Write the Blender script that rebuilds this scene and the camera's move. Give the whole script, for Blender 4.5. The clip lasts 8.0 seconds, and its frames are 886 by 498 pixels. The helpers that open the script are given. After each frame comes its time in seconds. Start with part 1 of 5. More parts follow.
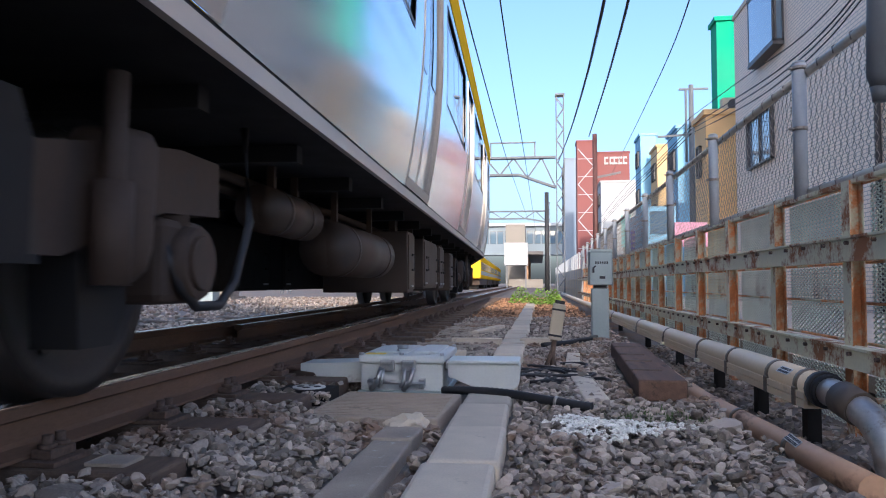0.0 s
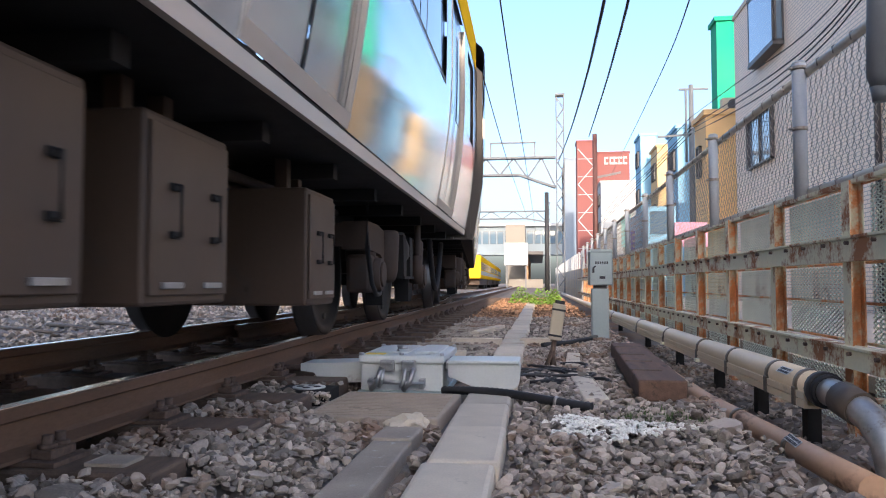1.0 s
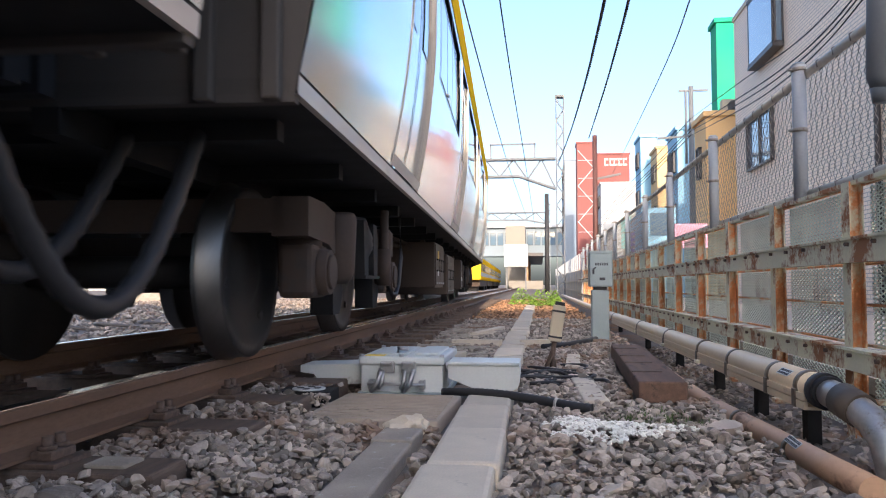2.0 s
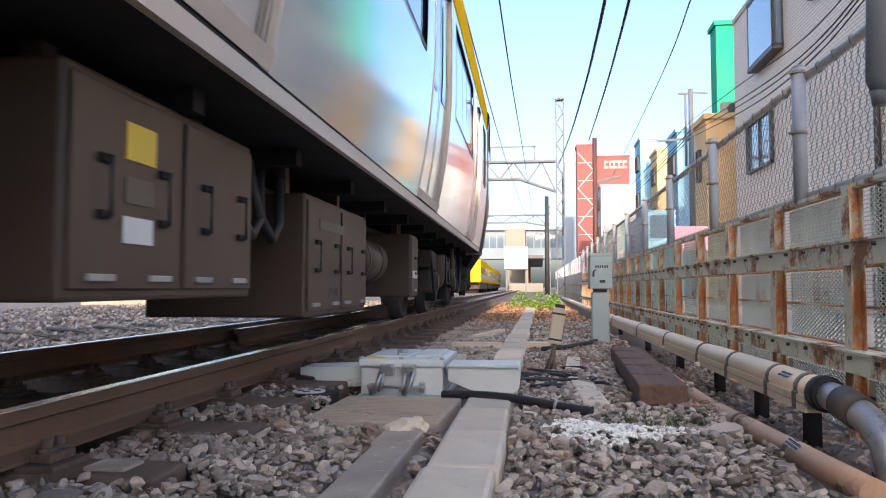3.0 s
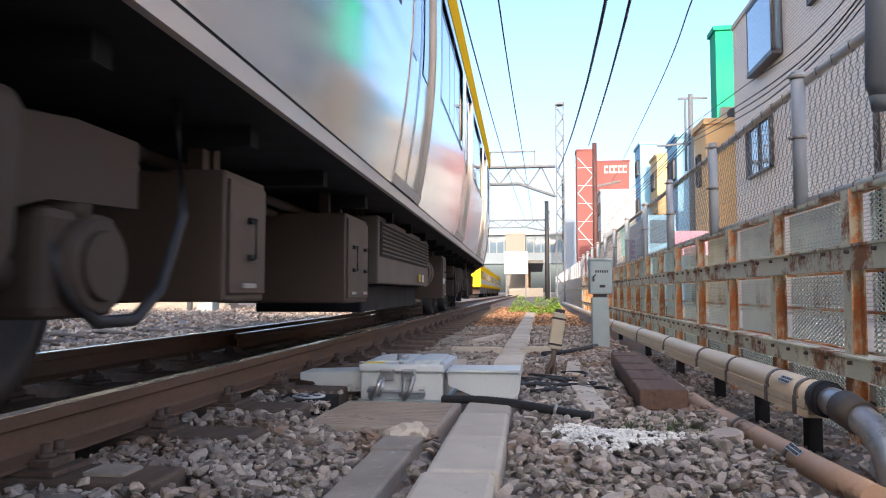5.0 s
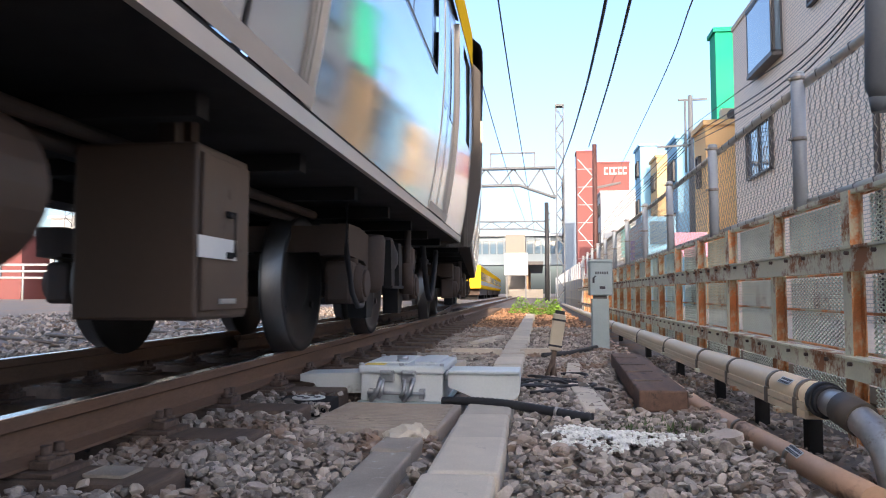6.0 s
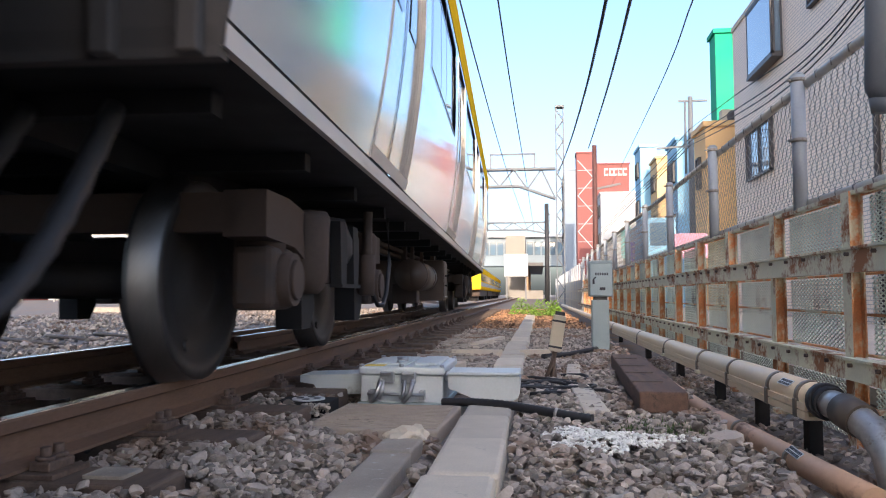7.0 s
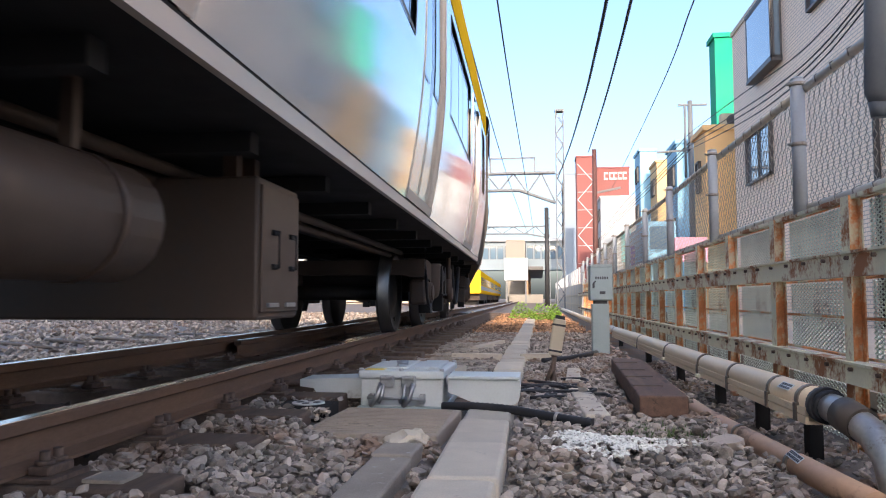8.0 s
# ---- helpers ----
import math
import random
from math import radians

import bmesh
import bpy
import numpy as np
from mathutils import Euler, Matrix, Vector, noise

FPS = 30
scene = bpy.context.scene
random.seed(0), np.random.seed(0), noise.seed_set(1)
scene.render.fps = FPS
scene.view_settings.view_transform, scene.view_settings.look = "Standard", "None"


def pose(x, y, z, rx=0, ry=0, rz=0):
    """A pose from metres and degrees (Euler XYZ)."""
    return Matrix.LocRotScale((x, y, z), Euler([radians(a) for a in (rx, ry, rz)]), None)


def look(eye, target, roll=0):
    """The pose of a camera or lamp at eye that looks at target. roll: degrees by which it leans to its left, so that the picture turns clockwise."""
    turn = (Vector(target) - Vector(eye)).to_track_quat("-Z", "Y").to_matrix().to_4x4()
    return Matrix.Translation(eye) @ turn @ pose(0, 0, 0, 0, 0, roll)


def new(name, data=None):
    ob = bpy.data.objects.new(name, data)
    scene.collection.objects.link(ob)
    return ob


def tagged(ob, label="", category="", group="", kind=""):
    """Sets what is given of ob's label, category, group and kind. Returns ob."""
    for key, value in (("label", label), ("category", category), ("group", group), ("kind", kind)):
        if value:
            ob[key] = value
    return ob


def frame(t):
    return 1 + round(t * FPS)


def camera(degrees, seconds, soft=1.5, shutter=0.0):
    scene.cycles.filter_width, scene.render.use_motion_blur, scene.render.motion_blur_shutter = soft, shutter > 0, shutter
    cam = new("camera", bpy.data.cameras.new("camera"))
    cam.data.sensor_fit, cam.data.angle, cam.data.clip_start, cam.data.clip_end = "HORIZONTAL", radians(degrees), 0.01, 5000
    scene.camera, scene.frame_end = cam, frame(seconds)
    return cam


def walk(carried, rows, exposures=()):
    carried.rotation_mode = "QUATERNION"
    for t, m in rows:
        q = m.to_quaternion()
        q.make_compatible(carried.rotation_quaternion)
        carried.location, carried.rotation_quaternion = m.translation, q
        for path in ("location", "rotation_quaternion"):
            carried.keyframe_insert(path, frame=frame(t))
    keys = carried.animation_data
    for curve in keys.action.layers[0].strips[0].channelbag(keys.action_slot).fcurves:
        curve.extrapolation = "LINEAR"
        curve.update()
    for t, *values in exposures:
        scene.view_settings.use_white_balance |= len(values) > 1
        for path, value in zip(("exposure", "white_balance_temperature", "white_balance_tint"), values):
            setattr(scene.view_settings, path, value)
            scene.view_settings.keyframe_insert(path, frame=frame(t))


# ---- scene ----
LENS = 1300 / 784
cam = camera(math.degrees(2 * math.atan(1 / LENS)), 8.0, soft=1.1, shutter=0.12)
EYE = (0.0, 0.0, 0.365)
PAN = 7.494
TILTS = [(0, 2.686), (0.5, 2.686), (1.0, 2.69), (1.5, 2.73), (2.2, 2.83), (3.0, 2.994), (3.5, 3.17), (4.0, 3.214), (4.5, 3.302),
         (5.2, 3.39), (6.0, 3.478), (6.5, 3.50), (7.0, 3.566), (7.5, 3.70), (8.0, 3.87)]
walk(cam, [(t, pose(*EYE, 90 + a, 0, PAN)) for t, a in TILTS],
     [(0, 1.35, 5400, 16), (1.0, 1.70, 5900, 16), (3.0, 1.80, 6050, 16), (8.0, 1.76, 6000, 16)])

# ---- light ----
SUN_TO = Vector((0.06, -0.95, 0.30)).normalized()
world = bpy.data.worlds.new("sky")
scene.world = world
world.use_nodes = True
wn = world.node_tree
bg = wn.nodes["Background"]
sky = wn.nodes.new("ShaderNodeTexSky")
sky.sky_type = "NISHITA"
sky.sun_disc = False
sky.sun_elevation = math.asin(SUN_TO.z)
sky.sun_rotation = math.atan2(SUN_TO.x, SUN_TO.y)
sky.air_density, sky.dust_density, sky.ozone_density = 1.0, 4.0, 2.2
wn.links.new(sky.outputs[0], bg.inputs[0])
bg.inputs[1].default_value = 0.13
sun = new("sun", bpy.data.lights.new("sun", "SUN"))
sun.data.energy, sun.data.angle, sun.data.color = 2.0, radians(0.55), (1.0, 0.80, 0.56)
sun.matrix_basis = look(SUN_TO * 50, (0, 0, 0))

# ---- materials ----


def material(name, base, rough=0.7, metal=0.0, vary=0.25, scale=8.0, grain=60.0, bump=0.15, dirt=None, dirt_at=0.6, spot=3.0, random=0.0, island=0.0, coat=0.0, stretch=(1, 1, 1), bump_size=0.005):
    """A surface with variation at two scales, patches of dirt and fine relief."""
    m = bpy.data.materials.new(name)
    m.use_nodes = True
    n, link = m.node_tree.nodes, m.node_tree.links.new
    b = n["Principled BSDF"]
    co = n.new("ShaderNodeTexCoord")
    mp = n.new("ShaderNodeMapping")
    mp.inputs["Scale"].default_value = stretch
    link(co.outputs["Object"], mp.inputs[0])

    def tex(sc, detail=4.0):
        t = n.new("ShaderNodeTexNoise")
        t.inputs["Scale"].default_value, t.inputs["Detail"].default_value = sc, detail
        link(mp.outputs[0], t.inputs["Vector"])
        return t.outputs["Fac"]

    def maths(op, a, c):
        t = n.new("ShaderNodeMath")
        t.operation = op
        for i, v in enumerate((a, c)):
            if isinstance(v, (int, float)):
                t.inputs[i].default_value = v
            else:
                link(v, t.inputs[i])
        return t.outputs[0]

    large, fine = tex(scale), tex(grain, 3.0)
    f = maths("ADD", maths("MULTIPLY", large, 0.65), maths("MULTIPLY", fine, 0.35))
    if random or island:
        src = n.new("ShaderNodeObjectInfo").outputs["Random"] if random else n.new("ShaderNodeNewGeometry").outputs["Random Per Island"]
        f = maths("ADD", f, maths("MULTIPLY", maths("SUBTRACT", src, 0.5), random or island))
    ramp = n.new("ShaderNodeValToRGB")
    r = ramp.color_ramp
    r.elements[0].position, r.elements[1].position = 0.25, 0.75
    r.elements[0].color = (*[c * (1 - vary) for c in base], 1)
    r.elements[1].color = (*[min(1, c * (1 + vary)) for c in base], 1)
    link(f, ramp.inputs[0])
    colour = ramp.outputs[0]
    rgh = maths("ADD", maths("MULTIPLY", maths("SUBTRACT", large, 0.5), 0.3), rough)
    if dirt:
        mask = n.new("ShaderNodeMapRange")
        mask.inputs["From Min"].default_value, mask.inputs["From Max"].default_value = dirt_at, dirt_at + 0.1
        link(maths("ADD", maths("MULTIPLY", tex(spot, 6.0), 0.75), maths("MULTIPLY", tex(spot * 9, 4.0), 0.25)), mask.inputs["Value"])
        mix = n.new("ShaderNodeMix")
        mix.data_type = "RGBA"
        link(mask.outputs[0], mix.inputs["Factor"])
        link(colour, mix.inputs["A"])
        mix.inputs["B"].default_value = (*dirt, 1)
        colour = mix.outputs["Result"]
        rgh = maths("MAXIMUM", rgh, maths("MULTIPLY", mask.outputs[0], 0.85))
        if metal:
            link(maths("MULTIPLY", maths("SUBTRACT", 1.0, mask.outputs[0]), metal), b.inputs["Metallic"])
    elif metal:
        b.inputs["Metallic"].default_value = metal
    link(colour, b.inputs["Base Color"])
    link(rgh, b.inputs["Roughness"])
    if coat:
        b.inputs["Coat Weight"].default_value = coat
    if bump:
        bp = n.new("ShaderNodeBump")
        bp.inputs["Strength"].default_value, bp.inputs["Distance"].default_value = bump, bump_size
        link(f, bp.inputs["Height"])
        link(bp.outputs[0], b.inputs["Normal"])
    return m


def glass_pane(name, tint):
    m = bpy.data.materials.new(name)
    m.use_nodes = True
    b = m.node_tree.nodes["Principled BSDF"]
    b.inputs["Base Color"].default_value, b.inputs["Roughness"].default_value = (*tint, 1), 0.04
    b.inputs["Specular IOR Level"].default_value = 0.9
    b.inputs["Coat Weight"].default_value = 0.6
    return m


M = {}
M["ballast"] = material("ballast", (0.17, 0.145, 0.125), 0.9, vary=0.35, scale=14, grain=90, bump=0.6, dirt=(0.24, 0.15, 0.09), dirt_at=0.52, spot=0.8, bump_size=0.02)
M["stones"] = material("stones", (0.33, 0.28, 0.235), 0.9, vary=0.5, scale=10, grain=120, bump=0.35, dirt=(0.25, 0.165, 0.115), dirt_at=0.52, spot=1.3, island=0.6)
M["rusty_stones"] = material("rusty_stones", (0.36, 0.20, 0.11), 0.9, vary=0.5, scale=10, grain=120, bump=0.3, island=0.9)
M["rail_rust"] = material("rail_rust", (0.16, 0.094, 0.06), 0.8, vary=0.35, scale=9, grain=120, bump=0.3, stretch=(1, 0.25, 1))
M["rail_shine"] = material("rail_shine", (0.55, 0.54, 0.52), 0.26, metal=1.0, vary=0.12, scale=10, bump=0.05, stretch=(1, 0.1, 1))
M["fastening"] = material("fastening", (0.12, 0.08, 0.06), 0.85, vary=0.4, scale=30, bump=0.4)
M["concrete"] = material("concrete", (0.60, 0.52, 0.41), 0.88, vary=0.2, scale=5, grain=140, bump=0.3, dirt=(0.22, 0.19, 0.155), dirt_at=0.58, spot=4, random=0.3)
M["concrete_dark"] = material("concrete_dark", (0.34, 0.29, 0.235), 0.9, vary=0.3, scale=6, grain=170, bump=0.6, dirt=(0.5, 0.47, 0.42), dirt_at=0.6, spot=26)
M["plate"] = material("plate", (0.38, 0.31, 0.245), 0.85, vary=0.2, scale=5, grain=90, bump=0.3, dirt=(0.15, 0.12, 0.10), dirt_at=0.6, spot=5)
M["sleeper_wood"] = material("sleeper_wood", (0.13, 0.09, 0.065), 0.85, vary=0.45, scale=6, grain=50, bump=0.6, stretch=(4, 0.5, 4), dirt=(0.2, 0.15, 0.115), dirt_at=0.66, spot=5)
M["old_timber"] = material("old_timber", (0.15, 0.088, 0.06), 0.85, vary=0.5, scale=7, grain=60, bump=0.7, stretch=(3, 0.6, 3), dirt=(0.045, 0.03, 0.025), dirt_at=0.56, spot=6)
M["grey_paint"] = material("grey_paint", (0.60, 0.63, 0.62), 0.45, vary=0.1, scale=5, grain=80, bump=0.06, dirt=(0.34, 0.335, 0.32), dirt_at=0.6, spot=5)
M["cabinet_paint"] = material("cabinet_paint", (0.32, 0.385, 0.385), 0.5, vary=0.12, scale=4, grain=80, bump=0.08, dirt=(0.22, 0.23, 0.21), dirt_at=0.62, spot=6)
M["zinc"] = material("zinc", (0.42, 0.43, 0.44), 0.42, metal=0.8, vary=0.25, scale=12, bump=0.1, dirt=(0.25, 0.2, 0.16), dirt_at=0.64, spot=8)
M["steel_bolt"] = material("steel_bolt", (0.45, 0.45, 0.45), 0.35, metal=1.0, vary=0.3, scale=20, bump=0.1)
M["rubber"] = material("rubber", (0.022, 0.022, 0.024), 0.6, vary=0.3, scale=10, bump=0.1)
M["cream_pipe"] = material("cream_pipe", (0.82, 0.66, 0.46), 0.5, vary=0.1, scale=3, grain=60, bump=0.06, dirt=(0.34, 0.25, 0.17), dirt_at=0.6, spot=4, stretch=(1, 0.4, 1))
M["tan_pipe"] = material("tan_pipe", (0.58, 0.36, 0.22), 0.6, vary=0.15, scale=4, grain=60, bump=0.1, dirt=(0.2, 0.12, 0.075), dirt_at=0.56, spot=5, stretch=(1, 0.4, 1))
M["silver_pipe"] = material("silver_pipe", (0.50, 0.48, 0.45), 0.42, metal=0.8, vary=0.25, scale=14, bump=0.12, dirt=(0.26, 0.2, 0.15), dirt_at=0.6, spot=9)
M["strap"] = material("strap", (0.2, 0.16, 0.12), 0.5, metal=0.5, vary=0.3, scale=20, bump=0.1)
M["rust_paint"] = material("rust_paint", (0.80, 0.77, 0.57), 0.65, vary=0.15, scale=5, grain=70, bump=0.3, dirt=(0.36, 0.16, 0.07), dirt_at=0.49, spot=5, random=0.3)
M["rust_post"] = material("rust_post", (0.62, 0.26, 0.10), 0.8, vary=0.5, scale=6, grain=70, bump=0.4, dirt=(0.72, 0.66, 0.46), dirt_at=0.48, spot=5, random=0.3)
M["mesh_metal"] = material("mesh_metal", (0.62, 0.66, 0.57), 0.6, metal=0.1, vary=0.2, scale=6, bump=0, dirt=(0.2, 0.13, 0.08), dirt_at=0.6, spot=2.5)
M["wire"] = material("wire", (0.27, 0.24, 0.20), 0.5, metal=0.5, vary=0.25, scale=7, bump=0, dirt=(0.16, 0.1, 0.06), dirt_at=0.58, spot=5)
M["post_paint"] = material("post_paint", (0.36, 0.38, 0.40), 0.6, vary=0.15, scale=5, grain=70, bump=0.1, dirt=(0.3, 0.2, 0.12), dirt_at=0.68, spot=5)
M["pipe_rail"] = material("pipe_rail", (0.62, 0.56, 0.46), 0.6, vary=0.2, scale=5, grain=60, bump=0.15, dirt=(0.30, 0.13, 0.05), dirt_at=0.57, spot=3)
M["stainless"] = material("stainless", (0.62, 0.65, 0.68), 0.13, metal=0.95, vary=0.05, scale=0.7, grain=9, bump=0.02, stretch=(1, 0.25, 1), bump_size=0.004)
M["sill_steel"] = material("sill_steel", (0.50, 0.45, 0.39), 0.4, metal=0.15, vary=0.14, scale=2, grain=20, bump=0.05, stretch=(1, 0.15, 1), dirt=(0.26, 0.2, 0.15), dirt_at=0.6, spot=1.2)
M["door_steel"] = material("door_steel", (0.60, 0.62, 0.64), 0.15, metal=0.95, vary=0.06, scale=0.8, grain=9, bump=0.02)
M["seam"] = material("seam", (0.012, 0.012, 0.013), 0.7, vary=0.2, scale=5, bump=0)
M["band_yellow"] = material("band_yellow", (0.80, 0.48, 0.02), 0.35, vary=0.06, scale=1, bump=0)
M["band_yellow"].node_tree.nodes["Principled BSDF"].inputs["Specular IOR Level"].default_value = 0.0
# Ballast with the deep shade under the train put into its colour.
M["shade_stones"] = material("shade_stones", (0.085, 0.07, 0.06), 0.85, vary=0.5, scale=10, grain=120, bump=0.3, island=0.8)
M["car_glass"] = glass_pane("car_glass", (0.03, 0.035, 0.04))
# Near-black base: the deep shade under the cars is put into the colour.
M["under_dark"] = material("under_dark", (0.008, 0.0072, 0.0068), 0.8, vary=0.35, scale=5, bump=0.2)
M["under_brown"] = material("under_brown", (0.056, 0.036, 0.025), 0.75, vary=0.25, scale=4, grain=50, bump=0.2, dirt=(0.05, 0.04, 0.034), dirt_at=0.56, spot=2)
M["under_box"] = material("under_box", (0.070, 0.045, 0.030), 0.55, vary=0.14, scale=3, grain=40, bump=0.08, dirt=(0.06, 0.045, 0.036), dirt_at=0.57, spot=2.2)
M["under_grey"] = material("under_grey", (0.10, 0.08, 0.062), 0.55, vary=0.14, scale=3, grain=40, bump=0.08, dirt=(0.07, 0.055, 0.045), dirt_at=0.56, spot=2.2)
M["tyre"] = material("tyre", (0.22, 0.21, 0.2), 0.42, metal=1.0, vary=0.2, scale=6, bump=0.05)
M["wheel_face"] = material("wheel_face", (0.05, 0.045, 0.042), 0.6, metal=0.4, vary=0.3, scale=6, bump=0.15)
M["label_yellow"] = material("label_yellow", (0.75, 0.52, 0.05), 0.5, vary=0.08, bump=0)
M["label_white"] = material("label_white", (0.66, 0.66, 0.63), 0.5, vary=0.08, bump=0)
M["ink"] = material("ink", (0.03, 0.03, 0.035), 0.6, vary=0.1, bump=0)
M["foliage"] = material("foliage", (0.20, 0.34, 0.04), 0.6, vary=0.45, scale=20, bump=0, island=0.7)
M["moss"] = material("moss", (0.10, 0.14, 0.05), 0.8, vary=0.4, scale=30, bump=0, island=0.6)
M["white_fibre"] = material("white_fibre", (0.80, 0.77, 0.70), 0.9, vary=0.2, scale=20, grain=120, bump=0.5, dirt=(0.4, 0.37, 0.33), dirt_at=0.58, spot=18)
M["dry_stalk"] = material("dry_stalk", (0.40, 0.36, 0.31), 0.85, vary=0.4, scale=20, bump=0)
M["tile_wall"] = None
M["asphalt"] = material("asphalt", (0.06, 0.06, 0.06), 0.9, vary=0.2, scale=3, grain=80, bump=0.2)


def tiled(name, base, mortar, w, h, gap=0.06):
    """Small wall tiles in running bond, in world metres."""
    m = material(name, base, 0.6, vary=0.1, scale=1.5, grain=30, bump=0)
    n, link = m.node_tree.nodes, m.node_tree.links.new
    b = n["Principled BSDF"]
    src = b.inputs["Base Color"].links[0].from_socket
    co = n.new("ShaderNodeTexCoord")
    sw = n.new("ShaderNodeSeparateXYZ")
    cb = n.new("ShaderNodeCombineXYZ")
    ad = n.new("ShaderNodeMath")
    link(co.outputs["Object"], sw.inputs[0])
    link(sw.outputs["X"], ad.inputs[0])
    link(sw.outputs["Y"], ad.inputs[1])
    link(ad.outputs[0], cb.inputs["X"])
    link(sw.outputs["Z"], cb.inputs["Y"])
    br = n.new("ShaderNodeTexBrick")
    br.inputs["Scale"].default_value = 1.0
    br.inputs["Brick Width"].default_value, br.inputs["Row Height"].default_value = w, h
    br.inputs["Mortar Size"].default_value = gap * h
    br.inputs["Mortar"].default_value = (*mortar, 1)
    link(cb.outputs[0], br.inputs["Vector"])
    link(src, br.inputs["Color1"])
    link(src, br.inputs["Color2"])
    link(br.outputs["Color"], b.inputs["Base Color"])
    bp = n.new("ShaderNodeBump")
    bp.inputs["Strength"].default_value, bp.inputs["Distance"].default_value, bp.invert = 0.3, 0.01, True
    link(br.outputs["Fac"], bp.inputs["Height"])
    link(bp.outputs[0], b.inputs["Normal"])
    return m


M["tile_wall"] = tiled("tile_wall", (0.88, 0.68, 0.51), (0.48, 0.38, 0.31), 0.23, 0.085, 0.12)
for key, col in (("green_wall", (0.0, 0.33, 0.17)), ("teal_wall", (0.16, 0.42, 0.42)), ("orange_wall", (0.80, 0.50, 0.22)), ("yellow_wall", (0.58, 0.40, 0.19)),
                 ("blue_wall", (0.24, 0.46, 0.62)), ("white_wall", (0.40, 0.41, 0.41)), ("grey_wall", (0.42, 0.45, 0.48)), ("red_wall", (0.19, 0.06, 0.055)),
                 ("slate_wall", (0.20, 0.25, 0.31)), ("cream_wall", (0.52, 0.45, 0.33)), ("station_wall", (0.20, 0.25, 0.29)), ("end_steel", (0.075, 0.064, 0.055)), ("tower_wall", (0.23, 0.21, 0.18)), ("pink_wall", (0.62, 0.3, 0.4)), ("violet_wall", (0.10, 0.09, 0.36))):
    M[key] = material(key, col, 0.75, vary=0.08, scale=0.6, grain=20, bump=0.05, dirt=tuple(c * 0.7 for c in col), dirt_at=0.63, spot=0.5)
M["window_glass"] = glass_pane("window_glass", (0.10, 0.16, 0.22))
M["dark_frame"] = material("dark_frame", (0.06, 0.055, 0.055), 0.5, vary=0.2, bump=0.05)
M["galvanised"] = material("galvanised", (0.14, 0.15, 0.158), 0.7, vary=0.12, scale=3, bump=0.05)
M["brown_pole"] = material("brown_pole", (0.10, 0.042, 0.035), 0.7, vary=0.3, scale=4, bump=0.2)
M["cable"] = material("cable", (0.03, 0.03, 0.032), 0.7, vary=0.2, bump=0)
M["brown_wood"] = material("brown_wood", (0.30, 0.17, 0.09), 0.7, vary=0.3, scale=3, bump=0.1)

# ---- mesh helpers ----


def box(bm, x0, x1, y0, y1, z0, z1, bevel=0.0, m=None):
    vs = [bm.verts.new((x, y, z)) for z in (z0, z1) for x, y in ((x0, y0), (x1, y0), (x1, y1), (x0, y1))]
    fs = [bm.faces.new([vs[i] for i in f]) for f in ((3, 2, 1, 0), (4, 5, 6, 7), (0, 1, 5, 4), (1, 2, 6, 5), (2, 3, 7, 6), (3, 0, 4, 7))]
    if m is not None:
        bmesh.ops.transform(bm, matrix=m, verts=vs)
    if bevel:
        bmesh.ops.bevel(bm, geom=list({e for f in fs for e in f.edges}), offset=bevel, segments=2, affect="EDGES", profile=0.5)
    return bm


def bar(bm, p, q, w, h=None):
    """A square bar from p to q."""
    p, q = Vector(p), Vector(q)
    d = q - p
    m = Matrix.Translation(p) @ d.to_track_quat("Y", "Z").to_matrix().to_4x4()
    h = h or w
    return box(bm, -w / 2, w / 2, 0, d.length, -h / 2, h / 2, 0, m)


def tube(bm, points, r, n=10, caps=True):
    """A round tube along points; r one radius or one for each point."""
    pts = [Vector(p) for p in points]
    rs = r if isinstance(r, (list, tuple)) else [r] * len(pts)
    rings = []
    up = Vector((0, 0, 1))
    for i, p in enumerate(pts):
        d = (pts[min(i + 1, len(pts) - 1)] - pts[max(i - 1, 0)]).normalized()
        side = d.cross(up)
        side = side.normalized() if side.length > 0.05 else d.cross(Vector((1, 0, 0))).normalized()
        top = side.cross(d)
        rings.append([bm.verts.new(p + rs[i] * (math.cos(a) * side + math.sin(a) * top)) for a in (2 * math.pi * k / n for k in range(n))])
    for a, b in zip(rings, rings[1:]):
        for k in range(n):
            f = bm.faces.new((a[k], a[(k + 1) % n], b[(k + 1) % n], b[k]))
            f.smooth = True
    if caps:
        bm.faces.new(rings[0][::-1])
        bm.faces.new(rings[-1])
    return bm


def prism(bm, profile, axis0, axis1, place):
    """Extrudes a closed profile of (a, b) from axis0 to axis1; place(a, b, s) gives the point."""
    r0 = [bm.verts.new(place(a, b, axis0)) for a, b in profile]
    r1 = [bm.verts.new(place(a, b, axis1)) for a, b in profile]
    k = len(profile)
    for i in range(k):
        bm.faces.new((r0[i], r0[(i + 1) % k], r1[(i + 1) % k], r1[i]))
    bm.faces.new(r0[::-1])
    bm.faces.new(r1)
    return bm


def mesh_of(name, bm, mat, bottom_fix=True):
    bmesh.ops.recalc_face_normals(bm, faces=bm.faces)
    me = bpy.data.meshes.new(name)
    bm.to_mesh(me)
    bm.free()
    me.materials.append(mat)
    return me


def part(name, bm, mat, parent=None, label="", at=None):
    ob = new(name, mesh_of(name, bm, mat) if isinstance(bm, bmesh.types.BMesh) else bm)
    if parent:
        ob.parent = parent
    if at is not None:
        ob.matrix_basis = at
    return tagged(ob, label)


